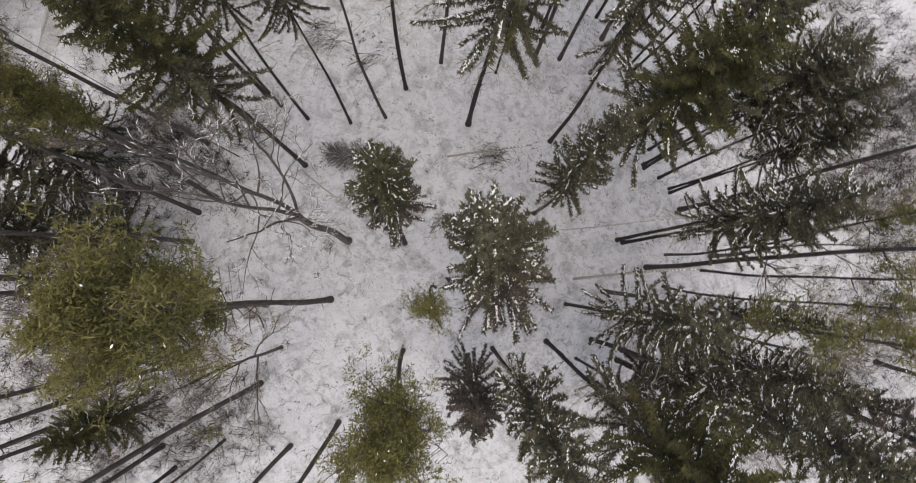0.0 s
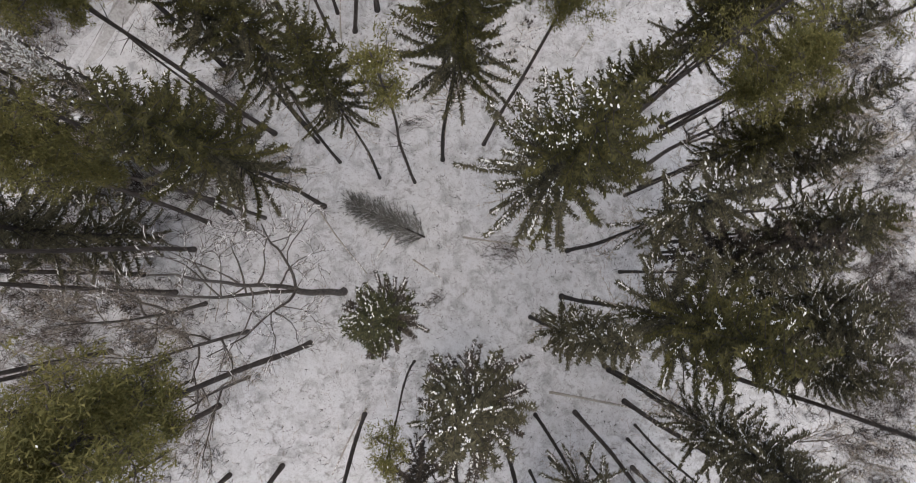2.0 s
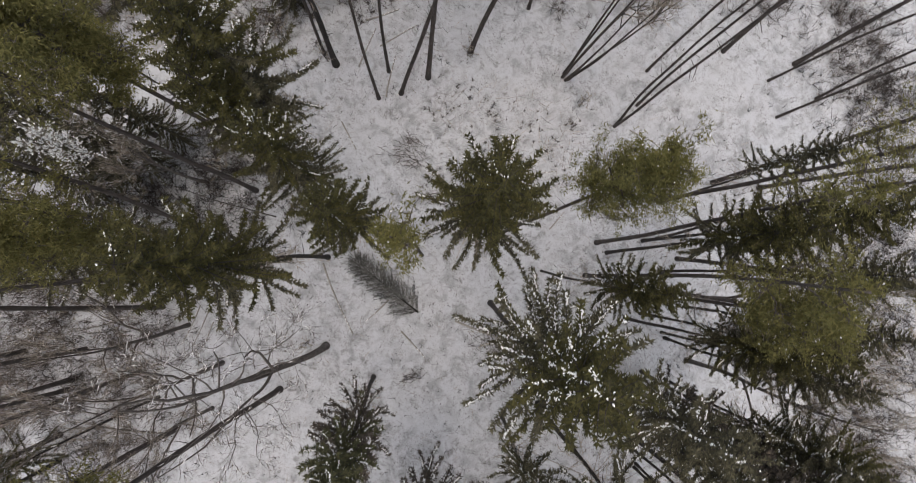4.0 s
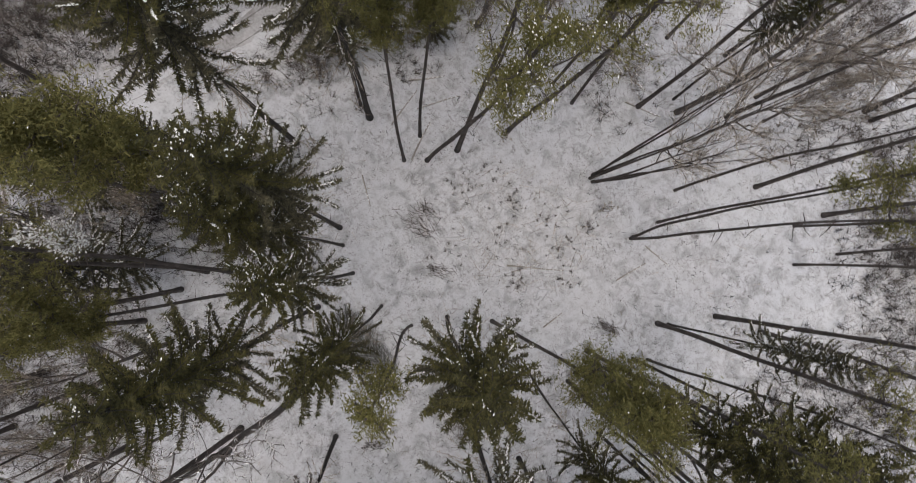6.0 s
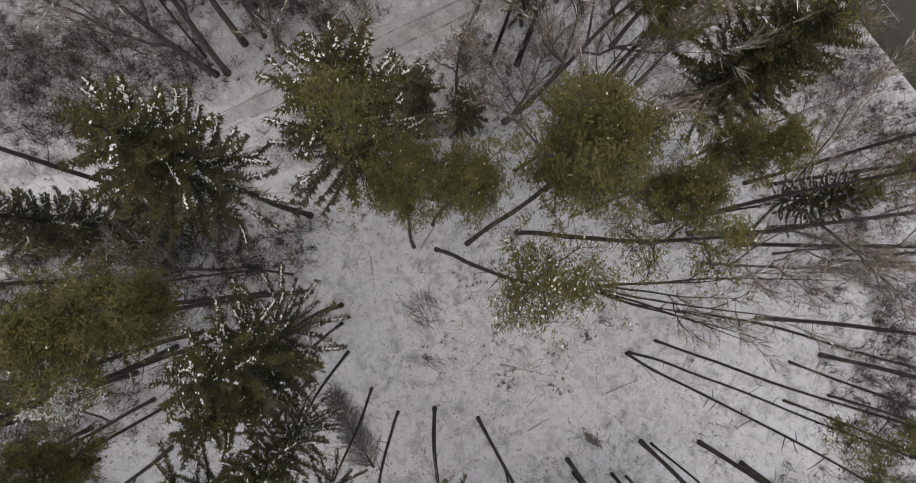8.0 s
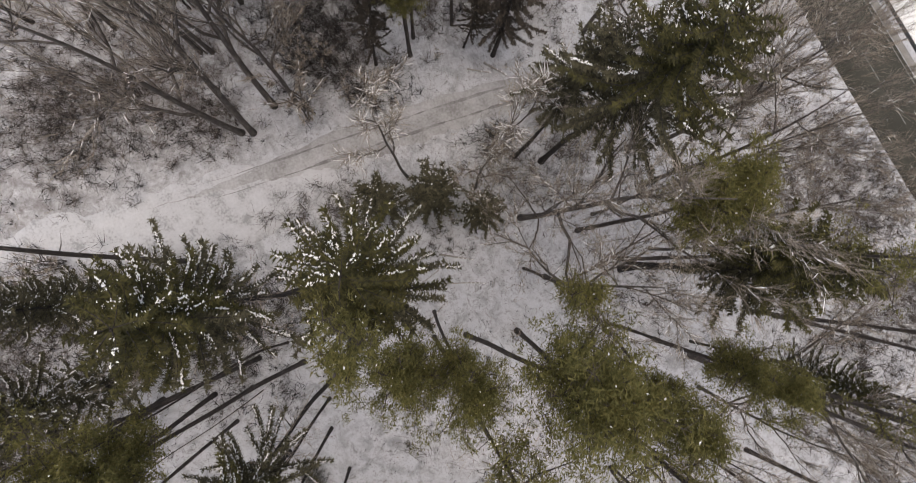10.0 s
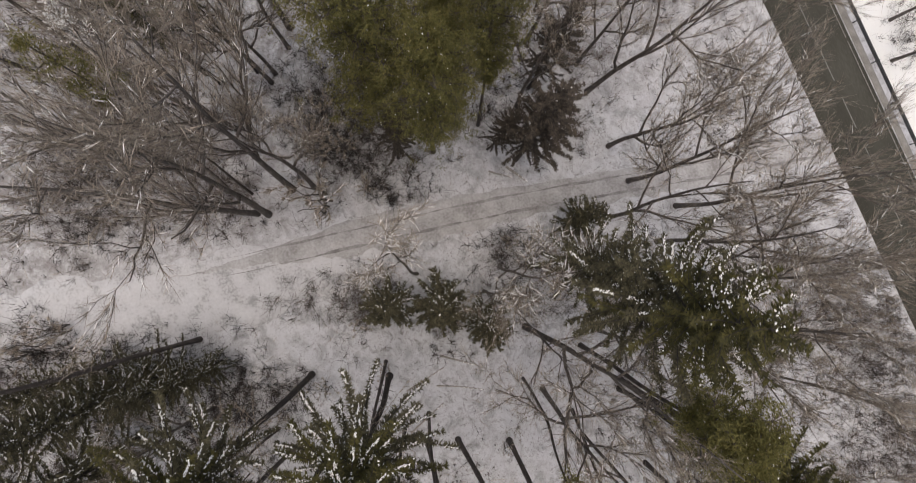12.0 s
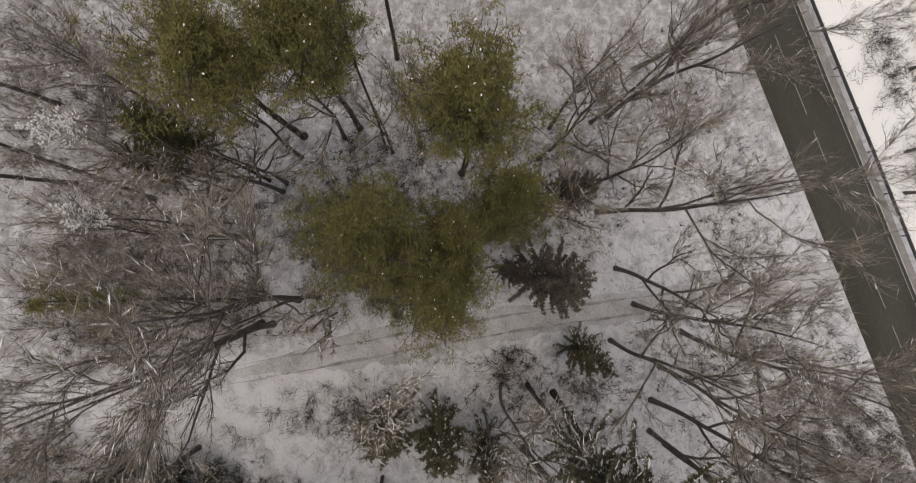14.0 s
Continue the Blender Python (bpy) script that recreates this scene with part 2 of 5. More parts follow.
def trunk_mesh(rng, line, radius, mat, tip=0.12, stubs=0, stub_top=0.7, sides=9, name="trunk"):
    """A tapered trunk with a flared foot and dead branch stubs."""
    sh = Shape()
    s = np.linspace(0, 1, 22)
    p = along(line, s)
    r = radius * (1 - (1 - tip) * s ** 1.15) * (1 + 0.45 * np.exp(-s * 45)) * (1 + 0.05 * rng.standard_normal(22))
    sh.tube(p, r, sides)
    for _ in range(stubs):
        u = rng.uniform(0.08, stub_top)
        a, n = rng.uniform(0, 6.28), rng.uniform(0.25, 0.9) * (0.6 + u)
        d = np.array([np.cos(a), np.sin(a), rng.uniform(-0.25, 0.35)])
        q = along(line, np.array([u]))[0]
        bend = np.array([rng.normal(), rng.normal(), rng.normal() - 0.4]) * 0.12 * n
        sh.tube([q, q + d * n * 0.55 + bend * 0.3, q + d * n + bend], [0.028, 0.018, 0.006], 4, False)
    return sh.mesh(name, mat, True)


# ---- trees: meshes of each kind, several of a kind ----
def spruce_meshes(seed, height=25.0, radius=2.5, low=0.58, snowy=0.5, needles=None, girth=0.175, sparse=1.0, gap=0.80, arms=7, bold=0.75, even=0.0, under=None):
    """Whorls of long feathered plumes round a straight trunk, drooping and lifting again, with snow along some of them."""
    rng = np.random.default_rng(seed)
    line = trunk_line(rng, height, 0.25)
    limbs, snow, dead = Shape(), Shape(), Shape()
    upper, lower = Shape(), Shape()
    z = height * low
    while z < height - 0.2:
        u = (z / height - low) / (1 - low)
        count = int(rng.integers(arms - 1, arms + 2)) + (2 if 0.2 < u < 0.8 else 0) if u < 0.9 else 5
        turn = rng.uniform(0, 6.28)
        for k in range(count):
            leaf = lower if u + rng.normal() * 0.12 < (0.5 if under else 0.34) else upper
            if rng.random() > sparse:
                continue
            a = turn + k * 6.283 / count + rng.normal() * 0.2
            size = radius * (1 - u) ** 0.60 * rng.uniform(0.60, 1.22) * min(1.0, 0.66 + u * 2.6) + 0.18
            out = np.array([np.cos(a), np.sin(a), 0.0])
            side = np.array([-out[1], out[0], 0.0])
            foot = along(line, np.array([z / height]))[0] + np.array([0, 0, rng.normal() * 0.1])
            drop, lift = 0.50 * (1 - u) + 0.02, 0.30 + 0.25 * u
            s = np.linspace(0, 1, 6)
            axis = foot + out * (size * s)[:, None] + side * (rng.normal() * 0.2 * size * s ** 2)[:, None]
            axis[:, 2] += size * (-drop * s + lift * s ** 2.2)
            limbs.tube(axis[[0, 2, 4, 5]], 0.03 * (1 - 0.85 * s[[0, 2, 4, 5]]) * (0.6 + 0.5 * size / 2.5), 3, False)
            pairs = max(6, int(size / 0.062))
            n = pairs * 2
            t = (np.repeat(np.linspace(0.08, 1.0, pairs), 2) + rng.normal(0, 0.015, n)).clip(0.05, 1)
            hand = np.tile([1.0, -1.0], pairs)
            p0 = np.stack([np.interp(t, s, axis[:, c]) for c in range(3)], 1)
            fan = np.radians(rng.uniform(34, 60, n))[:, None]
            fwd = unit(axis[-1] - axis[-3])
            way = unit(fwd * np.cos(fan) + side * hand[:, None] * np.sin(fan) + rng.normal(0, 0.10, (n, 3)) + np.array([0, 0, -0.22]))
            span = (0.165 * min(1.0, 0.4 + size / 2.4) * (1.1 - 0.6 * t) * np.minimum(1, 0.4 + t * 2.5) + 0.06) * rng.uniform(0.65, 1.3, n)
            flat = unit(np.cross(way, np.array([0, 0, 1.0])) + rng.normal(0, 0.3, way.shape))
            span = span * (1.0 + 0.35 * min(1.0, u * 2.2))
            leaf.blades(p0, way, flat, span, 0.075, 0.2)
            for q, turn2 in ((0.1, 0.75), (0.4, -0.7)):
                st = p0 + way * (span * q)[:, None]
                w2 = unit(way * 0.8 + flat * turn2 + rng.normal(0, 0.28, way.shape))
                leaf.blades(st, w2, unit(np.cross(w2, rng.normal(0, 1, way.shape) + np.array([0, 0, 0.8]))), span * (0.7 - 0.3 * q) + 0.05, 0.066, 0.12)
            windward = max(even, (0.5 + 0.5 * math.cos(a)) ** 1.6)
            if rng.random() < snowy * (1.5 - 1.35 * u) * (0.10 + 2.1 * windward):
                m = int(size / 0.02)
                t = rng.uniform(0.2, 1.0, m)
                run = np.sin(t * rng.uniform(9, 18) + rng.uniform(0, 6.28)) > -0.45
                t = t[run & (rng.random(m) < 0.22 + 0.6 * t)]
                q = len(t)
                c = np.stack([np.interp(t, s, axis[:, w]) for w in range(3)], 1) + np.array([0, 0, 0.10]) + side * (rng.normal(0, 0.034, q) * (1.3 - t))[:, None] + rng.normal(0, 0.014, (q, 3))
                snow.lumps(c, unit(np.tile(fwd, (q, 1)) + rng.normal(0, 0.5, (q, 3))), rng.uniform(0.04, 0.12, q), rng.uniform(0.02, 0.055, q) * bold, rng.uniform(0.02, 0.045, q) * bold)
            pick = rng.random(n) < (0.11 if rng.random() < snowy * windward * 1.5 else 0.006 + 0.012 * snowy)
            if pick.any():
                c = p0[pick] + way[pick] * (span[pick] * 0.6)[:, None] + np.array([0, 0, 0.05])
                snow.lumps(c, way[pick], rng.uniform(0.03, 0.09, pick.sum()), rng.uniform(0.025, 0.05, pick.sum()), 0.03)
        z += rng.uniform(0.75, 1.25) * gap * (1.05 - 0.45 * u)
    for _ in range(34 if low > 0.3 else 0):
        u, a = rng.uniform(low - 0.2, low + 0.04), rng.uniform(0, 6.28)
        size = rng.uniform(0.5, radius * 0.85)
        d = np.array([np.cos(a), np.sin(a), rng.uniform(-0.35, 0.05)])
        p = along(line, np.array([u]))[0]
        q = p + d * size + rng.normal(0, 0.08, 3)
        dead.tube([p, (p + q) / 2 + rng.normal(0, 0.06, 3), q], [0.018, 0.012, 0.004], 3, False)
        k = rng.uniform(0.3, 1, 14)[:, None]
        w = unit(d + rng.normal(0, 0.6, (14, 3)))
        dead.blades(p + (q - p) * k, w, unit(np.cross(w, rng.normal(0, 1, w.shape))), rng.uniform(0.15, 0.5, 14), 0.028)
    if not dead.v:
        dead.blades([[0, 0, 0.3]], [[1, 0, 0]], [[0, 1, 0]], 0.2, 0.02)
    top = along(line, np.array([1.0]))
    upper.blades(np.repeat(top - np.array([0, 0, 0.5]), 6, 0), unit(rng.normal(0, 0.25, (6, 3)) + np.array([0, 0, 1.0])), unit(rng.normal(0, 1, (6, 3))), 0.6, 0.08)
    snow.lumps(top, [[1, 0, 0]], 0.1, 0.06, 0.04)
    return (("trunk", trunk_mesh(rng, line, girth, BARK_SPRUCE, 0.08, 22, low + 0.02)), ("bough_frame", limbs.mesh("bough_frame", BARK_SPRUCE, True)), ("twig_haze", dead.mesh("twig_haze", TWIG)),
            ("crown", upper.mesh("crown", needles or NEEDLE_SPRUCE)), ("skirt", lower.mesh("skirt", under or needles or NEEDLE_DULL)), ("snow", snow.mesh("snow", SNOW)))


def pine_meshes(seed, height=25.0, girth=0.2, spread=2.1, low=0.70, tufts=220, snowy=0.08, bow=0.35, stubs=16, fine=16, heap=1.0):
    """A tall bare trunk with dead stubs under a short thick crown of needle tufts."""
    rng = np.random.default_rng(seed)
    line = trunk_line(rng, height, bow)
    limbs, leaf, snow = Shape(), Shape(), Shape()
    spots, ways = [], []
    n = max(9, int(tufts / 24))
    for k in range(n):
        u = low + (1 - low) * (k + rng.random()) / n * 0.985
        a = k * 2.4 + rng.normal() * 0.4
        v = (u - low) / (1 - low)
        size = spread * (0.45 + 0.65 * np.sin(np.pi * min(1, v * 0.85 + 0.12))) * rng.uniform(0.6, 1.2) * (1.0 if v < 0.85 else 0.6)
        out = np.array([np.cos(a), np.sin(a), 0.0])
        s = np.linspace(0, 1, 6)
        q = along(line, np.array([u]))[0] + out * (size * s)[:, None] + np.array([0, 0, 1.0]) * (size * ((0.1 + 0.5 * v) * s + 0.25 * s ** 2))[:, None]
        q[1:] += rng.normal(0, 0.05 * size, (5, 3))
        limbs.tube(q, 0.045 * (1 - 0.8 * s) * (0.5 + size / 3), 5, False)
        m = int(tufts / n)
        t = rng.uniform(0.25, 1.05, m)
        at = np.stack([np.interp(t, s, q[:, c]) for c in range(3)], 1)
        off = rng.normal(0, 1, (m, 3)) * np.array([0.27, 0.27, 0.16]) * size
        spots.append(at + off)
        ways.append(unit(off + out * 0.4 + np.array([0, 0, 0.45])))
        limbs.blades(at, unit(off), unit(np.cross(off, rng.normal(0, 1, off.shape))), np.linalg.norm(off, axis=1), 0.03)
    spots, ways = np.concatenate(spots), np.concatenate(ways)
    each = fine
    spots = spots + rng.normal(0, 0.05, spots.shape)
    w = unit(np.repeat(ways, each, 0) * 0.45 + unit(rng.normal(0, 1, (len(spots) * each, 3))))
    c = np.repeat(spots - ways * 0.06, each, 0) + rng.normal(0, 0.13, w.shape)
    leaf.blades(c, w, unit(np.cross(w, rng.normal(0, 1, w.shape))), rng.uniform(0.11, 0.25, len(c)), rng.uniform(0.030, 0.056, len(c)), 0.08)
    pick = rng.random(len(spots)) < snowy
    pick[0] = True
    d = spots[pick] + np.array([0, 0, 0.14])
    snow.lumps(d, unit(rng.normal(0, 1, d.shape) * np.array([1, 1, 0.2])), rng.uniform(0.04, 0.13, len(d)) * heap, rng.uniform(0.03, 0.06, len(d)) * heap, 0.03 * heap)
    return (("trunk", trunk_mesh(rng, line, girth, BARK_PINE, 0.25, stubs, low)), ("bough_frame", limbs.mesh("bough_frame", BARK_PINE, True)),
            ("crown", leaf.mesh("crown", NEEDLE_PINE)), ("snow", snow.mesh("snow", SNOW)))


def bare_meshes(seed, height=22.0, girth=0.19, fork=0.3, spread=0.5, twigs=5000, limbs=7, snowy=0.008, stems=1, bow=0.5, depths=3, reach=1.0, lump=0.035, loose=0.8, bark=None):
    """A leafless tree: a trunk that forks into limbs, boughs and a haze of twigs."""
    rng = np.random.default_rng(seed)
    body, boughs, fine, snow = [], [], Shape(), Shape()
    seats, heads = [], []

    def limb(sh, p, d, size, r, depth):
        steps = 7 if depth < 2 else 5
        pts, q, w = [p], np.array(p), np.array(d)
        for _ in range(steps - 1):
            w = unit(w + rng.normal(0, 0.15, 3) + np.array([0, 0, 0.07]))
            q = q + w * size / (steps - 1)
            pts.append(q)
        pts = np.array(pts)
        s = np.linspace(0, 1, steps)
        sh.tube(pts, r * (1 - 0.72 * s), 6 if depth < 2 else 4 if depth < 3 else 3, False)
        dirs = np.gradient(pts, axis=0)
        if depth < depths:
            for t in rng.uniform(0.25, 0.98, 5 if depth == 1 else 4):
                k = int(t * (steps - 1))
                a = unit(unit(dirs[k]) + unit(rng.normal(0, 1, 3)) * rng.uniform(0.5, 0.9) * loose / 0.8 + np.array([0, 0, 0.15]))
                limb(sh, pts[k], a, size * rng.uniform(0.38, 0.64), max(0.012, r * (1 - 0.7 * t) * 0.62), depth + 1)
        t = rng.uniform(0.1, 1.0, max(3, int(size * 8)))
        seats.append(np.stack([np.interp(t, s, pts[:, c]) for c in range(3)], 1))
        heads.append(np.stack([np.interp(t, s, unit(dirs)[:, c]) for c in range(3)], 1))

    for k in range(stems):
        a = k * 2.4 + rng.uniform(0, 1)
        tilt = 0.0 if stems == 1 else rng.uniform(0.03, 0.13)
        h = height * (1 if k == 0 else rng.uniform(0.65, 1.0))
        line = trunk_line(rng, h, bow)
        for c, f in ((0, np.cos(a)), (1, np.sin(a))):
            line[:, c] += f * tilt * line[:, 2].clip(0) + (0.25 * f if stems > 1 else 0)
        s = np.linspace(0, 1, 20)
        sh = Shape()
        sh.tube(along(line, s), girth * (1 - 0.9 * s) * (1 + 0.4 * np.exp(-s * 40)), 8)
        body.append(("stem" if stems > 1 else "trunk", sh.mesh("trunk", bark or BARK_BARE, True)))
        for j in range(limbs):
            u = fork + (0.97 - fork) * (j + rng.random() * 0.8) / limbs
            b = j * 2.4 + rng.normal() * 0.4 + k
            d = unit(np.array([np.cos(b) * spread * 2, np.sin(b) * spread * 2, rng.uniform(0.6, 1.1)]))
            sh = Shape()
            limb(sh, along(line, np.array([u]))[0], d, h * (1 - u * 0.62) * rng.uniform(0.28, 0.44) * reach, girth * (1 - 0.9 * u) * 0.72, 1)
            boughs.append(("limb", sh.mesh("limb", bark or BARK_BARE, True)))
    seats, heads = np.concatenate(seats), np.concatenate(heads)
    k = rng.integers(0, len(seats), twigs)
    p, w = seats[k], unit(heads[k] + unit(rng.normal(0, 1, (len(k), 3))) * loose + np.array([0, 0, 0.2]))
    n = rng.uniform(0.3, 1.25, len(k)) * min(1.0, height / 12)
    fine.blades(p, w, unit(np.cross(w, rng.normal(0, 1, w.shape))), n, 0.023, 0.05)
    half = len(k) // 2
    w2 = unit(w[:half] + rng.normal(0, 0.5, (half, 3)))
    fine.blades(p[:half] + w[:half] * (n[:half] * 0.4)[:, None], w2, unit(np.cross(w2, rng.normal(0, 1, w2.shape))), n[:half] * 0.55, 0.017, 0.05)
    pick = rng.random(len(p)) < snowy
    pick[0] = True
    on = rng.random(len(seats)) < (0.07 if lump > 0.05 else 0.03)
    snow.lumps(seats[on] + np.array([0, 0, 0.03]), heads[on], rng.uniform(0.2, 0.7, on.sum()) * (0.3 if lump > 0.05 else 1.0), max(0.04, lump * 0.8), max(0.02, lump * 0.5))
    snow.lumps((p + w * (n * 0.4)[:, None])[pick] + np.array([0, 0, 0.015]), w[pick], np.minimum(n[pick] * 0.6, lump * 1.6 if lump > 0.05 else 1.0), lump, lump * 0.6)
    return (*body, *boughs, ("twig_haze", fine.mesh("twig_haze", TWIG)), ("snow", snow.mesh("snow", SNOW)))


SETS = {}


def kind_meshes(kind, variant):
    """Meshes of a kind and variant, made once and shared by the trees alike."""
    if (kind, variant) not in SETS:
        seed = sum(map(ord, kind)) * 31 + variant * 7 + 5
        tall, make = {
            "spruce": (25, lambda: spruce_meshes(seed, 25, 2.95, 0.63 + 0.03 * (variant % 3), 0.22, gap=0.88)),
            "snowy_spruce": (25, lambda: spruce_meshes(seed, 25, 3.05, 0.63 + 0.02 * (variant % 3), 0.85, gap=0.88, bold=0.95, under=NEEDLE_DULL)),
            "laden_spruce": (25, lambda: spruce_meshes(seed, 25, 2.9, 0.60 + 0.02 * (variant % 3), 0.75, NEEDLE_DULL, gap=0.86, sparse=0.70, bold=1.0)),
            "low_spruce": (23, lambda: spruce_meshes(seed, 23, 2.7, 0.28, 1.1, NEEDLE_DULL, gap=0.95, sparse=0.74, bold=1.0, even=0.3, under=NEEDLE_DEAD)),
            "bushy_spruce": (22, lambda: spruce_meshes(seed, 22, 2.1, 0.56, 0.9, NEEDLE_OLIVE, gap=0.62, sparse=0.85, arms=8, bold=0.95, even=0.3, under=NEEDLE_DEAD)),
            "snow_top": (22, lambda: bare_meshes(seed, 22, 0.09, 0.86, 0.6, 620, 8, snowy=0.9, depths=2, reach=0.42, lump=0.13)),
            "full_spruce": (21, lambda: spruce_meshes(seed, 21, 2.9, 0.07, 0.9, NEEDLE_DULL, gap=0.95, sparse=0.8)),
            "thin_spruce": (23, lambda: spruce_meshes(seed, 23, 1.75, 0.48, 0.9, NEEDLE_DULL, sparse=0.75, girth=0.15, gap=0.9)),
            "dying_spruce": (16, lambda: spruce_meshes(seed, 16, 2.2, 0.25, 0.18, NEEDLE_DEAD, 0.15, 0.65, 0.9)),
            "young_spruce": (8, lambda: spruce_meshes(seed, 8, 1.5, 0.06, 0.6, NEEDLE_DULL, girth=0.08, sparse=0.8)),
            "pine": (25, lambda: pine_meshes(seed, 25, 0.168, 1.35 + 0.12 * (variant % 3), 0.74, 230, bow=0.26, fine=15)),
            "far_pine": (25, lambda: pine_meshes(seed, 25, 0.168, 1.5, 0.74, 130, bow=0.26, fine=9)),
            "wide_pine": (25, lambda: pine_meshes(seed, 25, 0.185, 1.7, 0.765, 760, bow=0.2, fine=36)),
            "deep_pine": (26, lambda: pine_meshes(seed, 26, 0.2, 2.3, 0.40, 2300, bow=0.14, fine=28)),
            "snowy_pine": (25, lambda: pine_meshes(seed, 25, 0.165, 1.75, 0.76, 330, 0.7, bow=0.3, fine=26, heap=1.25)),
            "thin_pine": (25, lambda: pine_meshes(seed, 25, 0.11, 1.0, 0.80, 160, bow=0.42, stubs=14, fine=20)),
            "bare": (22, lambda: bare_meshes(seed, 22, 0.235, 0.26, 0.30, 4200, 8, reach=1.3, loose=0.55)),
            "clump": (18, lambda: bare_meshes(seed, 18, 0.10, 0.5, 0.2, 1900, 4, stems=7, bow=0.22, depths=2, reach=0.75, bark=BARK_PINE)),
            "shrub": (5, lambda: bare_meshes(seed, 5, 0.045, 0.2, 0.8, 900, 3, stems=5, bow=0.3, depths=1)),
            "small_bare": (13, lambda: bare_meshes(seed, 13, 0.12, 0.35, 0.6, 1200, 6, snowy=0.15, bow=0.8)),
        }[kind]
        SETS[(kind, variant)] = (make(), tall)
    return SETS[(kind, variant)]


LABELS = {
    "spruce": ("spruce_tree", "tall dark green spruce with drooping branches dusted with snow", "spruce tree", "forest spruces"),
    "snowy_spruce": ("spruce_tree", "tall dark spruce with white snow lying along its branches", "spruce tree", "forest spruces"),
    "laden_spruce": ("spruce_tree", "dull grey-green spruce with snow heaped on most of its branches", "spruce tree", "forest spruces"),
    "low_spruce": ("spruce_tree", "leaning dull green spruce with snow heaped far down its branches", "spruce tree", "forest spruces"),
    "bushy_spruce": ("spruce_tree", "short bushy olive green spruce with snow clumps on its branch tips", "spruce tree", "forest spruces"),
    "snow_top": ("bare_tree", "slender leafless tree with a small snow-covered top", "tree", "leafless trees"),
    "full_spruce": ("spruce_tree", "dark spruce with long branches down to the snow", "spruce tree", "forest spruces"),
    "thin_spruce": ("spruce_tree", "slender dark spruce with a narrow snow-flecked crown", "spruce tree", "forest spruces"),
    "dying_spruce": ("spruce_tree", "half-dead brown spruce with sparse drooping branches beside the track", "spruce tree", "forest spruces"),
    "young_spruce": ("young_spruce", "young dark green spruce standing in thin snow", "young spruce", "young spruces"),
    "pine": ("pine_tree", "tall pine with a bare dark trunk and small olive crown", "pine tree", "forest pines"),
    "far_pine": ("pine_tree", "tall pine with a bare dark trunk deep in the wood", "pine tree", "forest pines"),
    "wide_pine": ("pine_tree", "tall pine with a broad loose olive green crown", "pine tree", "forest pines"),
    "deep_pine": ("pine_tree", "tall pine with a deep dense olive green crown beside the track", "pine tree", "forest pines"),
    "snowy_pine": ("pine_tree", "leaning pine with snow caught in its olive crown", "pine tree", "forest pines"),
    "thin_pine": ("pine_tree", "thin pine with a slender bare trunk and sparse crown", "pine tree", "forest pines"),
    "bare": ("bare_tree", "tall leafless broadleaf tree with a haze of brown twigs", "tree", "leafless trees"),
    "clump": ("alder_clump", "clump of slender leafless stems from one foot", "tree", "leafless trees"),
    "shrub": ("shrub", "low leafless brown shrub poking out of thin snow", "shrub", "shrubs"),
    "small_bare": ("bare_tree", "small leafless tree with white snow on its boughs", "tree", "leafless trees"),
}
COUNT = {}


def tree(kind, x, y, tx, ty, height, wide=1.0, variants=5, label=""):
    """One tree with its foot at x, y and its tip over tx, ty at that height."""
    COUNT[kind] = COUNT.get(kind, 0) + 1
    meshes, tall = kind_meshes(kind, COUNT[kind] % variants)
    name, text, category, group = LABELS[kind]
    ob = new(name)
    axis = Vector((tx - x, ty - y, height))
    lean = Vector((0, 0, 1)).rotation_difference(axis).to_matrix().to_4x4()
    spin = 139 + 30 * math.sin(COUNT[kind] * 2.7) if "spruce" in kind else (COUNT[kind] * 137.5) % 360
    s = axis.length / tall
    ob.matrix_basis = Matrix.Translation((x, y, 0)) @ lean @ pose(0, 0, 0, 0, 0, spin) @ Matrix.Diagonal((wide * s, wide * s, s, 1))
    tagged(ob, label or text, category, group)
    for part_name, mesh in meshes:
        piece = part(part_name, mesh, ob)
        if part_name in ("crown", "skirt", "snow", "twig_haze", "bough_frame"):
            tagged(piece, kind="stuff")
    return ob


# ---- ground, road, track ----
def relief(x, y):
    """Height of the snow at a place: low swells and hummocks, level along the road."""
    h = 0.10 * np.sin(x * 0.21 + 1.3) * np.sin(y * 0.17) + 0.06 * np.sin(x * 0.9 + y * 0.5) * np.sin(y * 0.8 - x * 0.3) + 0.03 * np.sin(x * 2.3 - y * 1.1) * np.sin(y * 2.7 + x)
    return h * np.clip((np.abs(y - 69.1) - 4.0) / 3, 0, 1) - 0.12 * np.clip(1 - np.abs(y - 69.1) / 4.0, 0, 1)


def track_x(y):
    """The middle of the forest track: x for each y."""
    return -26.0 + (y - 43.4) * 0.22 + 0.25 * np.sin(y * 0.13)


def ground_height(x, y):
    flat = np.exp(-(((x - track_x(y)) / 1.7) ** 4)) * np.clip((y - 4) / 6, 0, 1) * np.clip((66 - y) / 4, 0, 1)
    return relief(x, y) * (1 - 0.85 * flat) - 0.05 * flat


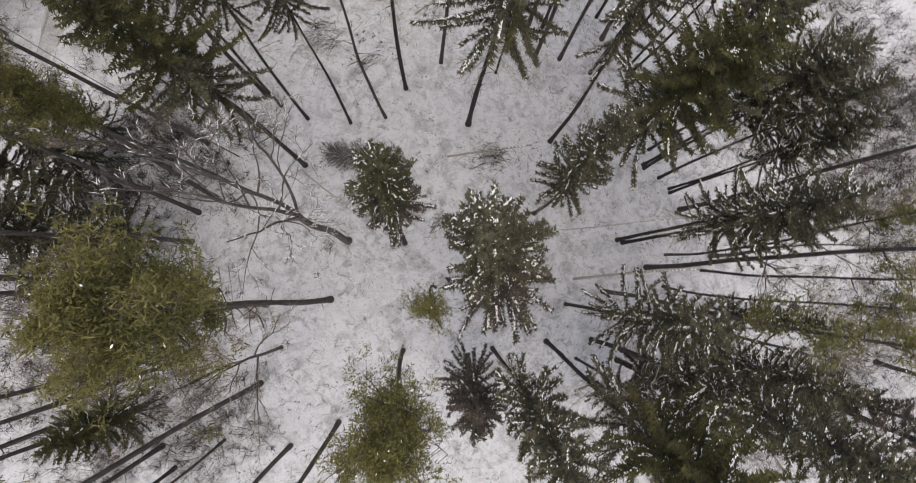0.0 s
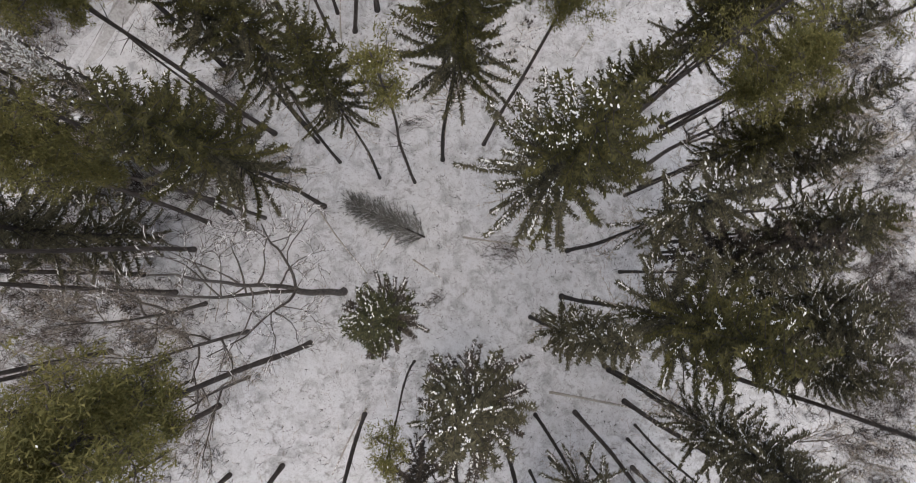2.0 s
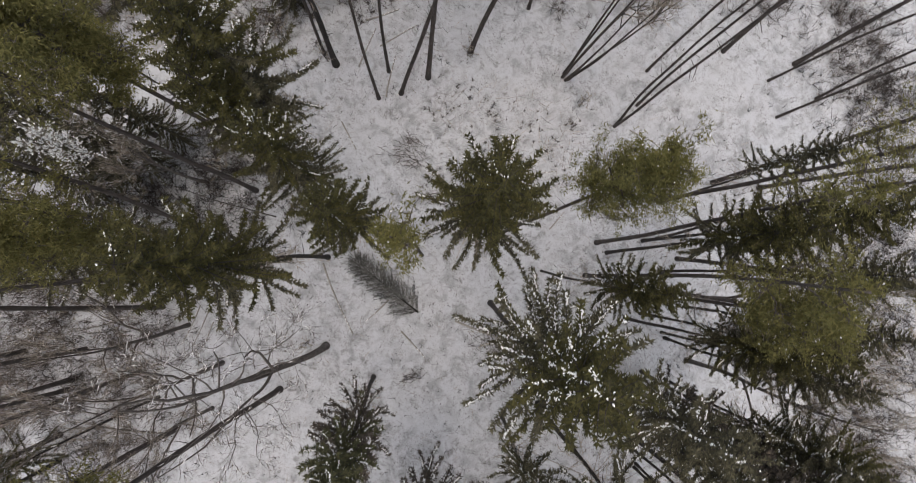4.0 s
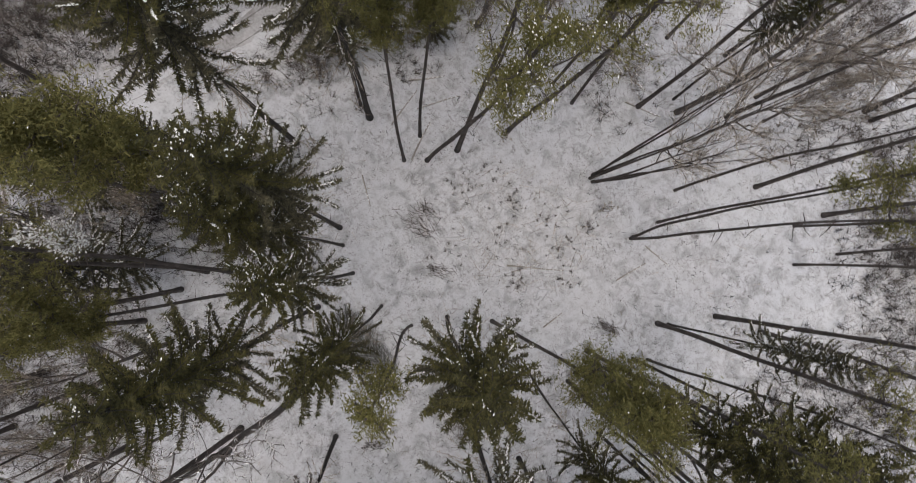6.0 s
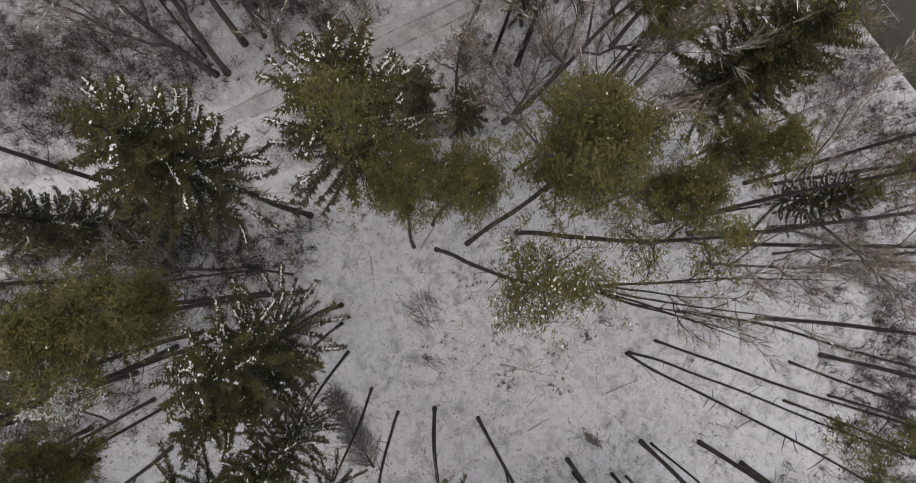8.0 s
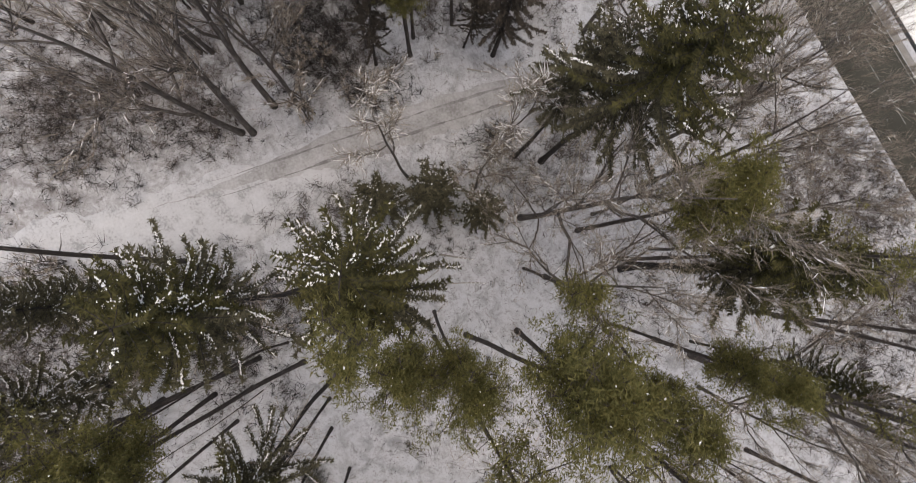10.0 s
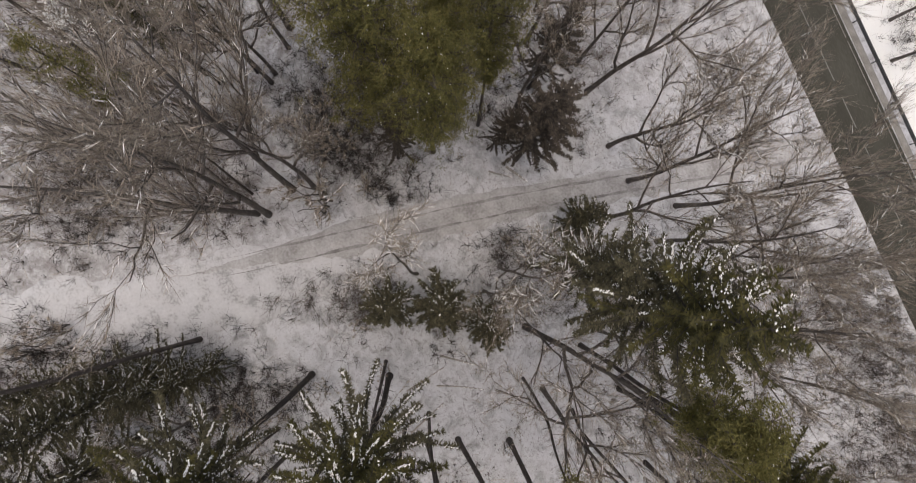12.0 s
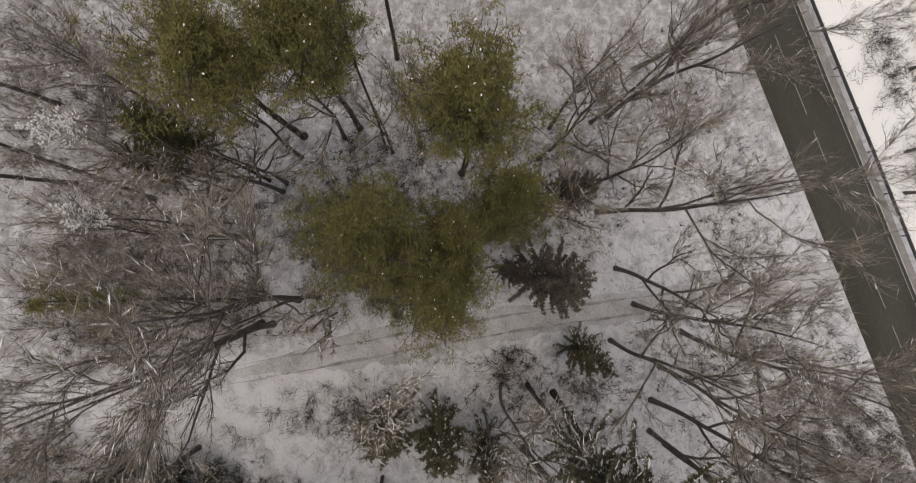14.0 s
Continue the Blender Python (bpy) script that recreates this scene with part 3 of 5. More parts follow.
def ground():
    far = np.array([6.0, 14, 30, 60, 120, 260, 600, 1500])
    xs = np.concatenate([-78 - far[::-1], np.arange(-78, 48, 0.7), 48 + far])
    ys = np.concatenate([-36 - far[::-1], np.arange(-36, 92, 0.7), 92 + far])
    gx, gy = np.meshgrid(xs, ys)
    gz = ground_height(gx, gy)
    n, k = len(xs), np.arange(len(xs) - 1)
    rows = np.arange(len(ys) - 1)[:, None] * n + k[None]
    sh = Shape()
    sh.add(np.stack([gx, gy, gz], -1), np.stack([rows, rows + 1, rows + n + 1, rows + n], -1).reshape(-1, 4))
    ob = new("ground", sh.mesh("ground", SNOW_GROUND, True))
    tagged(ob, "forest floor under thin patchy snow with litter showing through", "ground", kind="structure")


def ribbon(name, centre, halves, lift, mat, label="", category="", parent=None):
    """A strip over the ground: rows of places across a middle line."""
    sh, m = Shape(), len(halves)
    v = np.array([[(c + d * h)[0], (c + d * h)[1], lift(j, c + d * h)] for c, d in centre for j, h in enumerate(halves)])
    r = np.arange(len(centre) - 1)[:, None] * m + np.arange(m - 1)[None]
    sh.add(v, np.stack([r, r + 1, r + m + 1, r + m], -1).reshape(-1, 4))
    if parent:
        return part(name, sh.mesh(name, mat, True), parent, label)
    return tagged(new(name, sh.mesh(name, mat, True)), label, category, kind="structure")


def track():
    """Packed snow in a ragged strip, with two broken wheel ruts pressed into it."""
    ys = np.arange(8, 65.9, 0.35)
    rng = np.random.default_rng(8)
    edge = 0.16 * np.sin(ys * 1.7) + 0.12 * np.sin(ys * 4.1 + 1) + rng.normal(0, 0.1, len(ys))
    mid = [(np.array([track_x(y) + 0.3 * e, y]), np.array([(1.0 + e * 0.4) * min(1.0, max(0.03, (y - 11) / 13)), 0.0])) for y, e in zip(ys, edge)]
    ob = ribbon("forest_track", mid, (-1.6, -1.3, -0.95, -0.55, 0, 0.55, 0.95, 1.3, 1.6), lambda j, p: -0.05 + (-0.02, 0.05, 0.045, 0.06, 0.085, 0.06, 0.045, 0.05, -0.02)[j] + 0.1 * float(ground_height(*p) + 0.05), PACKED,
                "forest track of packed pale snow crossing the wood", "track")
    for side in (-0.72, 0.72):
        wide = np.clip(0.085 + 0.05 * np.sin(ys * 0.8 + side * 3) + rng.normal(0, 0.03, len(ys)), 0.012, 0.16) * np.clip((ys - 13) / 10, 0.02, 1)
        rut = [(np.array([track_x(y) + side + 0.03 * math.sin(y * 1.3), y]), np.array([w, 0.0])) for y, w in zip(ys, wide)]
        ribbon("wheel_rut", rut, (-1, 0, 1), lambda j, p: 0.022 + 0.1 * float(ground_height(*p) + 0.05), RUT, "shallow greyish wheel rut", parent=ob)


def clearing():
    """Undisturbed snow in the open beside the south end of the track."""
    rng = np.random.default_rng(31)
    ys = np.arange(-30, 27, 0.5)
    ragged = rng.normal(0, 0.12, (len(ys), 2)) + 0.3 * np.sin(ys * 0.9)[:, None] + 0.2 * np.sin(ys * 2.3 + 1)[:, None]
    rows = [(np.array([track_x(y), y]), np.array([1.0, 0.0])) for y in ys]
    closing = np.clip((26.5 - ys) / 6, 0.15, 1) * (1 + 0.18 * np.sin(ys * 0.55 + 0.7))
    halves = (-1.0, -0.97, -0.6, -0.2, 0.2, 0.6, 0.97, 1.0)
    mid = [(c + np.array([0.9 + 0.9 * k, 0]), d * (0.9 + 2.2 * k + ragged[j, 0])) for j, ((c, d), k) in enumerate(zip(rows, closing))]
    ribbon("snow_clearing", mid, halves, lambda j, p: float(ground_height(*p)) + (-0.06, 0.015, 0.035, 0.04, 0.04, 0.035, 0.015, -0.06)[j], CLEAN_SNOW, "open strip of undisturbed white snow beside the forest track", "snow")


def road():
    xs = np.arange(-330, 331, 3.0)
    line = [(np.array([x, 68.65]), np.array([0.0, 1.0])) for x in xs]
    ob = ribbon("road", line, (-3.05, -3.0, -1.4, 0, 1.4, 2.95, 3.0), lambda j, p: (-0.1, 0.03, 0.05, 0.06, 0.05, 0.03, -0.1)[j], ASPHALT, "narrow wet asphalt road with a broken middle line", "road")
    dash = ribbon_box(1.5, 0.04, 0.006)
    for k in range(-24, 25):
        d = part("lane_mark", dash, ob, "worn white dash")
        d.matrix_basis = Matrix.Translation((-32 + k * 4.6, 68.5, 0.064))
    side = ribbon_box(3.0, 0.04, 0.006)
    for k in range(-28, 29):
        part("edge_line", side, ob, "worn white edge line").matrix_basis = Matrix.Translation((-32 + k * 6.3, 71.25, 0.040))
    ribbon("verge", [(np.array([x, 72.05]), d) for (x, _), d in [(c, q) for c, q in line]], (-0.3, -0.1, 0.15, 0.33), lambda j, p: (0.0, 0.05, 0.055, 0.02)[j], GRAVEL,
           "strip of slushy gravel between the asphalt and guardrail", "verge")


def snow_bank():
    """Snow bank on the guardrail side of the road, painted whiter for open light."""
    xs = np.arange(-330, 331, 0.6)
    rng = np.random.default_rng(12)
    wob = rng.normal(0, 0.05, (len(xs), 8)) * np.array([1, 1, 1, 1, 1, 1, 1, 0.2])
    line = [(np.array([x, 74.6]), np.array([0.0, 1.0])) for x in xs]
    rise = (-0.1, 0.10, 0.20, 0.24, 0.22, 0.20, 0.20, -0.12)
    # near-white SNOW here stands in for the brighter, unshaded light past the rail
    ribbon("snow_bank", line, (-1.75, -1.4, -0.8, 0, 0.9, 2.4, 6.0, 11.0), lambda j, p: rise[j] + float(wob[int(round((p[0] + 330) / 0.6)) % len(xs), j]), SNOW, "snow bank along the guardrail, painted whiter for open light", "snow bank")


def ribbon_box(a, b, c):
    sh = Shape()
    v = np.array([[x, y, z] for x in (-a, a) for y in (-b, b) for z in (0, c)])
    sh.add(v, [[0, 1, 3, 2], [4, 6, 7, 5], [0, 4, 5, 1], [2, 3, 7, 6], [1, 5, 7, 3], [0, 2, 6, 4]])
    return sh.mesh("slab", ROAD_PAINT)


def guardrail():
    """A folded steel rail on short posts along the road's far side."""
    ob = tagged(new("guardrail"), "dark weathered steel guardrail along the roadside", "guardrail")
    ob.location = (0, 72.42, 0)
    prof = [(-0.03, 0.46), (0.03, 0.50), (0.03, 0.56), (-0.03, 0.60), (-0.03, 0.64), (0.03, 0.68), (0.03, 0.74), (-0.03, 0.78)]
    sh = Shape()
    for off in (0.0, 0.012):
        v = np.array([[x, y + off, z] for x in (-2.02, 2.02) for y, z in prof])
        sh.add(v, [[k, k + 1, k + 9, k + 8] if off else [k + 1, k, k + 8, k + 9] for k in range(7)])
    rail = sh.mesh("rail", STEEL)
    ps = Shape()
    ps.tube([(0, 0.09, -0.4), (0, 0.09, 0.74)], [0.06, 0.06], 6)
    ps.tube([(0, 0.02, 0.62), (0, 0.09, 0.62)], [0.05, 0.05], 6)
    post = ps.mesh("post", STEEL)
    for k in range(-26, 16):
        part("rail", rail, ob).location = (k * 4.0, 0, 0)
        part("post", post, ob).location = (k * 4.0 + 2.0, 0, 0)


PACKED = material("packed_snow", [(0.36, (0.27, 0.255, 0.25)), (0.5, (0.40, 0.388, 0.388)), (0.64, (0.50, 0.49, 0.497))], 0.55, 5, 0.8, 0.4)
RUT = material("trodden_rut", [(0.36, (0.17, 0.16, 0.156)), (0.5, (0.26, 0.25, 0.246)), (0.64, (0.36, 0.35, 0.348))], 0.9, 7, 0.8, 0.3)
CLEAN_SNOW = material("undisturbed_snow", [(0.36, (0.34, 0.335, 0.342)), (0.48, (0.53, 0.526, 0.54)), (0.65, (0.60, 0.597, 0.612))], 0.7, 5, 0.8, 0.4)
ground()
clearing()
track()
road()
snow_bank()
guardrail()


# ---- things on the forest floor ----
def log(x0, y0, x1, y1, r=0.07, pale=True, lift=0.0, snow=True):
    """A fallen stem lying on the snow, slightly bent, with broken stubs and a line of snow on top."""
    rng = np.random.default_rng(int(abs(x0 * 131 + y0 * 77)) + 11)
    n = math.hypot(x1 - x0, y1 - y0)
    ob = tagged(new("fallen_log"), "pale weathered log lying in thin snow" if pale else "dark fallen stem lying in thin snow", "log", "fallen logs")
    ob.matrix_basis = pose(x0, y0, 0, 0, 0, math.degrees(math.atan2(y1 - y0, x1 - x0)))
    s = np.linspace(0, 1, 9)
    c, q = (x1 - x0) / n, (y1 - y0) / n
    z = ground_height(x0 + c * n * s, y0 + q * n * s)
    p = np.stack([n * s, 0.03 * n * np.sin(s * 3.1 + rng.uniform(0, 3)) * rng.uniform(-1, 1), z + r * 0.55 + lift * s], 1)
    body = Shape()
    body.tube(p, r * (1 - 0.45 * s), 7)
    for _ in range(int(n * 0.8)):
        k = rng.uniform(0.1, 0.95)
        b = along(p, np.array([k]))[0]
        d = unit(np.array([rng.normal() * 0.5 + 0.5, rng.choice([-1, 1]) * 1.0, rng.uniform(0, 0.5)]))
        body.tube([b, b + d * rng.uniform(0.15, 0.6)], [r * 0.25, r * 0.08], 4, False)
    part("stem", body.mesh("stem", PALE_WOOD if pale else TWIG_DARK, True), ob)
    if snow:
        top = Shape()
        k = np.linspace(0.05, 0.95, max(3, int(n * 3)))
        k = k[rng.random(len(k)) < 0.7]
        b = along(p, k) + np.array([0, 0, r * 0.55])
        top.lumps(b, np.tile([1.0, 0, 0], (len(k), 1)), rng.uniform(0.15, 0.4, len(k)), r * 1.1, r * 0.4)
        tagged(part("snow", top.mesh("snow", SNOW), ob), kind="stuff")


def brush_pile(x, y, size, count, turn=0.0):
    """A heap of dark twigs and small boughs lying on the ground."""
    rng = np.random.default_rng(int(abs(x * 53 + y * 19)) + 2)
    sh = Shape()
    for _ in range(count):
        a = turn + rng.normal() * 0.6
        c = np.array([rng.normal() * size, rng.normal() * size * 0.45, 0])
        c = np.array([c[0] * math.cos(turn) - c[1] * math.sin(turn), c[0] * math.sin(turn) + c[1] * math.cos(turn), rng.uniform(0.02, 0.25)])
        d = np.array([math.cos(a), math.sin(a), rng.normal() * 0.12]) * rng.uniform(0.4, 1.3)
        sh.tube([c - d / 2, c + rng.normal(0, 0.06, 3), c + d / 2], [0.018, 0.013, 0.005], 4, False)
    ob = new("brushwood", sh.mesh("brushwood", TWIG_BROWN, True))
    ob.location = (x, y, float(ground_height(x, y)))
    tagged(ob, "heap of grey-brown twigs and broken boughs on snow", "brush pile", "brush piles")


def fallen_spruce(x0, y0, x1, y1):
    """A small dead spruce lying on its side, foot at the first place, its boughs swept back along the stem."""
    rng = np.random.default_rng(61)
    n = math.hypot(x1 - x0, y1 - y0)
    ob = tagged(new("fallen_spruce"), "small grey dead spruce lying fallen on the snow", "fallen tree")
    ob.matrix_basis = pose(x0, y0, 0, 0, 0, math.degrees(math.atan2(y1 - y0, x1 - x0)))
    stem, twig = Shape(), Shape()
    stem.tube([(0, 0, 0.3), (n * 0.5, 0.05, 0.28), (n, 0, 0.15)], [0.08, 0.055, 0.012], 7)
    for _ in range(260):
        u = rng.uniform(0.0, 0.9)
        side, size = rng.uniform(-1, 1), rng.uniform(1.1, 2.6) * (1 - 0.55 * u)
        p = np.array([u * n, 0, 0.28])
        d = unit(np.array([1.0, side * 1.6, rng.uniform(-0.12, 0.45)]))
        q = p + d * size + np.array([0, 0, -0.05])
        q[2] = max(q[2], 0.04)
        twig.tube([p, (p + q) / 2 + rng.normal(0, 0.05, 3), q], [0.016, 0.012, 0.004], 4, False)
        k = rng.uniform(0.25, 1, 15)[:, None]
        w = unit(d + rng.normal(0, 0.5, (15, 3)))
        twig.blades(p + (q - p) * k, w, unit(np.cross(w, rng.normal(0, 1, w.shape))), rng.uniform(0.15, 0.4, 15), 0.05)
    part("stem", stem.mesh("stem", BARK_SPRUCE, True), ob)
    tagged(part("twig_haze", twig.mesh("twig_haze", NEEDLE_GREY), ob), kind="stuff")


NEEDLE_GREY = material("grey_dead_needles", [(0.25, (0.085, 0.082, 0.076)), (0.5, (0.17, 0.165, 0.155)), (0.8, (0.29, 0.285, 0.272))], 0.8, 9, 0.85, 0.0, vary=0.45)


def scatter(name, count, seed, make, mat, label, category):
    """Things past counting, spread over the wood in drifts."""
    rng = np.random.default_rng(seed)
    n = count * 4
    x, y = rng.uniform(-74, 44, n), rng.uniform(-30, 88, n)
    drift = np.sin(x * 0.35 + 2 * np.sin(y * 0.21)) * np.sin(y * 0.31 + 1.5 * np.sin(x * 0.17)) + rng.normal(0, 0.55, n)
    keep = (drift > 0.15) & ~((y < 22) & (x - track_x(y) > -1.7) & (x - track_x(y) < 4.0)) & (np.abs(y - 69.1) > 4.0) & ((np.abs(x - track_x(y)) > 1.7) | (y < 10)) & (np.abs(x - track_x(y) * 0.55 - y * 0.25) > -1)
    x, y = x[keep][:count], y[keep][:count]
    sh = Shape()
    make(sh, rng, np.stack([x, y, ground_height(x, y)], 1))
    tagged(new(name, sh.mesh(name, mat)), label, category, kind="stuff")


def tussocks(sh, rng, p):
    k = 9
    q = np.repeat(p, k, 0) + rng.normal(0, 0.09, (len(p) * k, 3)) * np.array([1, 1, 0])
    w = unit(rng.normal(0, 1, q.shape) * np.array([1, 1, 0]) + np.array([0, 0, 0.5]))
    sh.blades(q - np.array([0, 0, 0.03]), w, unit(np.cross(w, rng.normal(0, 1, q.shape))), rng.uniform(0.15, 0.5, len(q)), 0.022, 0.35)


def fallen_twigs(sh, rng, p):
    a = rng.uniform(0, 6.28, len(p))
    w = np.stack([np.cos(a), np.sin(a), rng.normal(0, 0.06, len(p))], 1)
    n = rng.uniform(0.25, 1.25, len(p)) ** 1.5
    sd = np.stack([-w[:, 1], w[:, 0], 0 * a], 1)
    bend = sd * (rng.normal(0, 0.12, len(p)) * n)[:, None]
    up = np.array([0, 0, 0.03])
    for t0, t1, r0, r1 in ((0, 0.5, 0.016, 0.012), (0.5, 1, 0.012, 0.004)):
        c0, c1 = p + up + w * (n * t0)[:, None] + bend * (t0 > 0), p + up + w * (n * t1)[:, None] + bend * (t1 < 1)
        ring = lambda c, r: np.stack([c + sd * r, c + np.array([0, 0, r]), c - sd * r], 1)
        v = np.concatenate([ring(c0, r0), ring(c1, r1)], 1)
        sh.add(v, (np.arange(len(p))[:, None, None] * 6 + np.array([[0, 1, 4, 3], [1, 2, 5, 4], [2, 0, 3, 5]])[None]).reshape(-1, 4))


def saplings(sh, rng, p):
    k = 4
    q = np.repeat(p, k, 0)
    w = unit(rng.normal(0, 0.35, q.shape) + np.array([0, 0, 1.0]))
    sh.blades(q, w, unit(np.cross(w, rng.normal(0, 1, q.shape))), rng.uniform(0.25, 0.9, len(q)), 0.03, 0.1)


def thicket(x, y, size, dark=False, tallness=1.0):
    """A patch of undergrowth: thin leafless bushes standing close in the snow."""
    rng = np.random.default_rng(int(abs(x * 97 + y * 41)) + 3)
    n = int(2.7 * size * size) + 6
    p = np.stack([x + rng.normal(0, size * 0.55, n), y + rng.normal(0, size * 0.55, n)], 1)
    p = p[(np.abs(p[:, 1] - 69.1) > 4.2) & ((np.abs(p[:, 0] - track_x(p[:, 1])) > 1.9) | (p[:, 1] < 10))]
    if len(p) < 3:
        return
    k, sh = 26, Shape()
    foot = np.repeat(np.column_stack([p, ground_height(p[:, 0], p[:, 1])]), k, 0)
    tall = np.repeat(rng.uniform(0.6, 1.7, len(p)) * tallness, k)
    w = unit(rng.normal(0, 0.65, foot.shape) + np.array([0, 0, 0.75]))
    length = tall * rng.uniform(0.5, 1.1, len(foot))
    half = rng.random(len(foot)) < 0.55
    w[half] = unit(w[half] + rng.normal(0, 0.6, (half.sum(), 3)))
    start = foot + np.where(half, rng.uniform(0.2, 0.8, len(foot)) * tall, 0)[:, None] * unit(rng.normal(0, 0.45, foot.shape) + np.array([0, 0, 1.0]))
    sh.blades(start, w, unit(np.cross(w, rng.normal(0, 1, w.shape))), length, rng.uniform(0.02, 0.045, len(foot)), 0.1)
    tagged(new("undergrowth", sh.mesh("undergrowth", TWIG_DARK if dark else TWIG_BROWN)), "thin leafless brown undergrowth standing in the snow", "undergrowth", kind="stuff")


TWIG_BROWN = material("undergrowth_twigs", [(0.3, (0.075, 0.060, 0.053)), (0.55, (0.135, 0.110, 0.098)), (0.75, (0.22, 0.19, 0.172))], 2, 18, 0.9, 0.0, vary=0.5)
scatter("dry_grass", 7000, 21, tussocks, DRY_GRASS, "dry grass tussocks bent over in thin snow", "grass")
scatter("fallen_twigs", 2600, 22, fallen_twigs, TWIG, "fallen brown twigs scattered on the snow", "twigs")
scatter("heather_stalks", 7000, 23, saplings, TWIG_DARK, "dark upright stalks and seedlings in thin snow", "undergrowth")

def crooked_tree(x, y, fork, limbs):
    """One leafless tree: a stout trunk to its fork, then crooked limbs that reach each for a point of their own."""
    rng = np.random.default_rng(17)
    ob = tagged(new("bare_tree"), "leafless crooked tree with a stout trunk and long forking limbs", "tree", "leafless trees")
    ob.location = (x, y, 0)

    def crooked(a, b, bend, steps, kink=0.03):
        t = np.linspace(0, 1, steps)[:, None]
        q = a + (b - a) * t + bend * np.sin(t * np.pi)
        n = np.linalg.norm(b - a)
        q += rng.normal(0, kink * n, 3) * np.sin(t * 2 * np.pi) + rng.normal(0, kink * n * 0.5, 3) * np.sin(t * 3 * np.pi)
        q[1:-1] += rng.normal(0, 0.13 * kink * n, (steps - 2, 3))
        return q

    fork = np.array(fork)
    trunk = Shape()
    line = crooked(np.array([0, 0, -0.4]), fork, np.array([0.1, -0.1, 0]), 12, 0.006)
    trunk.tube(line, np.linspace(0.27, 0.17, 12) * (1 + 0.4 * np.exp(-np.arange(12) * 2.0)), 10)
    part("trunk", trunk.mesh("trunk", BARK_BARE, True), ob)
    fine, snow = Shape(), Shape()

    def spread(sh, pts, r, depth):
        s = np.linspace(0, 1, len(pts))
        sh.tube(pts, r * (1 - 0.75 * s), 7 if depth == 0 else 4, False)
        at = rng.uniform(0.3, 1, 5)
        seats = np.stack([np.interp(at, s, pts[:, c]) for c in range(3)], 1)
        w = unit(unit(pts[-1] - pts[0]) + unit(rng.normal(0, 1, seats.shape)) * 0.9)
        fine.blades(seats, w, unit(np.cross(w, rng.normal(0, 1, w.shape))), rng.uniform(0.2, 0.8, len(seats)), 0.022, 0.05)
        snow.lumps(seats[:1] + np.array([0, 0, r * 0.8]), unit(np.tile(pts[-1] - pts[0], (1, 1))), 0.3, max(0.03, r), 0.03)
        if depth < 3:
            size = np.linalg.norm(pts[-1] - pts[0])
            for t in rng.uniform(0.25, 0.95, (5, 4, 2)[depth]):
                a = np.array([np.interp(t, s, pts[:, c]) for c in range(3)])
                d = unit(unit(pts[-1] - pts[0]) * 0.8 + unit(rng.normal(0, 1, 3)) * 0.95)
                n = size * rng.uniform(0.25, 0.5) * (1.15 - 0.5 * t)
                spread(sh, crooked(a, a + d * n, rng.normal(0, 0.08 * n, 3), 7), max(0.011, r * (1 - 0.7 * t) * 0.55), depth + 1)

    for reach, bend, r in limbs:
        sh = Shape()
        spread(sh, crooked(fork, np.array(reach), np.array(bend), 13, 0.02), r, 0)
        part("limb", sh.mesh("limb", BARK_BARE, True), ob)
    tagged(part("twig_haze", fine.mesh("twig_haze", TWIG_BROWN), ob), kind="stuff")
    tagged(part("snow", snow.mesh("snow", SNOW), ob), kind="stuff")


# ---- trees, feet and tips in metres ----
crooked_tree(-7.33, 2.41, (-0.35, 0.6, 12.0), (
    ((-1.9, 1.1, 22.5), (0.45, 0.15, 0), 0.135),
    ((-2.2, 0.4, 21.5), (0.3, -0.1, 0), 0.12),
    ((-0.2, -1.4, 20.5), (0.4, 0.1, 0), 0.085),
    ((0.15, 3.6, 20.5), (-0.1, 0.35, 0), 0.09)))
tree("spruce", -7.27, 12.02, -6.90, 11.95, 24.4, 0.68)
tree("thin_pine", -4.42, 12.51, -4.70, 12.30, 22.8, 1.2)
tree("spruce", -2.79, 14.99, -2.50, 15.40, 24.8, 0.95)
tree("wide_pine", 0.07, 17.22, 1.45, 18.45, 24.3, 0.8)
tree("snowy_spruce", 2.33, 12.04, 2.60, 11.50, 26.0, 1.12)
tree("thin_spruce", 7.70, 4.68, 6.70, 5.60, 21.6, 1.05)
tree("spruce", 9.73, 6.98, 9.55, 6.70, 25.2, 1.0)
tree("thin_spruce", 13.86, 10.31, 13.81, 10.80, 21.0)
tree("laden_spruce", 9.13, 10.73, 8.65, 11.90, 23.6, 0.95)
tree("pine", 19.98, 5.08, 20.01, 4.98, 27.0)
tree("laden_spruce", 14.61, 2.54, 14.15, 2.50, 22.8, 0.9)
tree("pine", 16.94, 0.28, 16.94, 0.52, 27.0)
tree("thin_pine", 18.63, 1.34, 18.51, 2.50, 23.0)
tree("thin_pine", 21.54, 0.05, 21.53, -0.47, 24.0)
tree("thin_pine", 18.31, -1.29, 18.30, -1.51, 22.0)
tree("pine", 13.30, -1.67, 13.24, -2.13, 25.0)
tree("laden_spruce", 10.21, -2.70, 9.40, -1.90, 22.6, 0.9)
tree("spruce", 8.60, -5.68, 8.13, -6.33, 26.0)
tree("thin_spruce", 12.27, -5.57, 12.30, -5.49, 26.0)
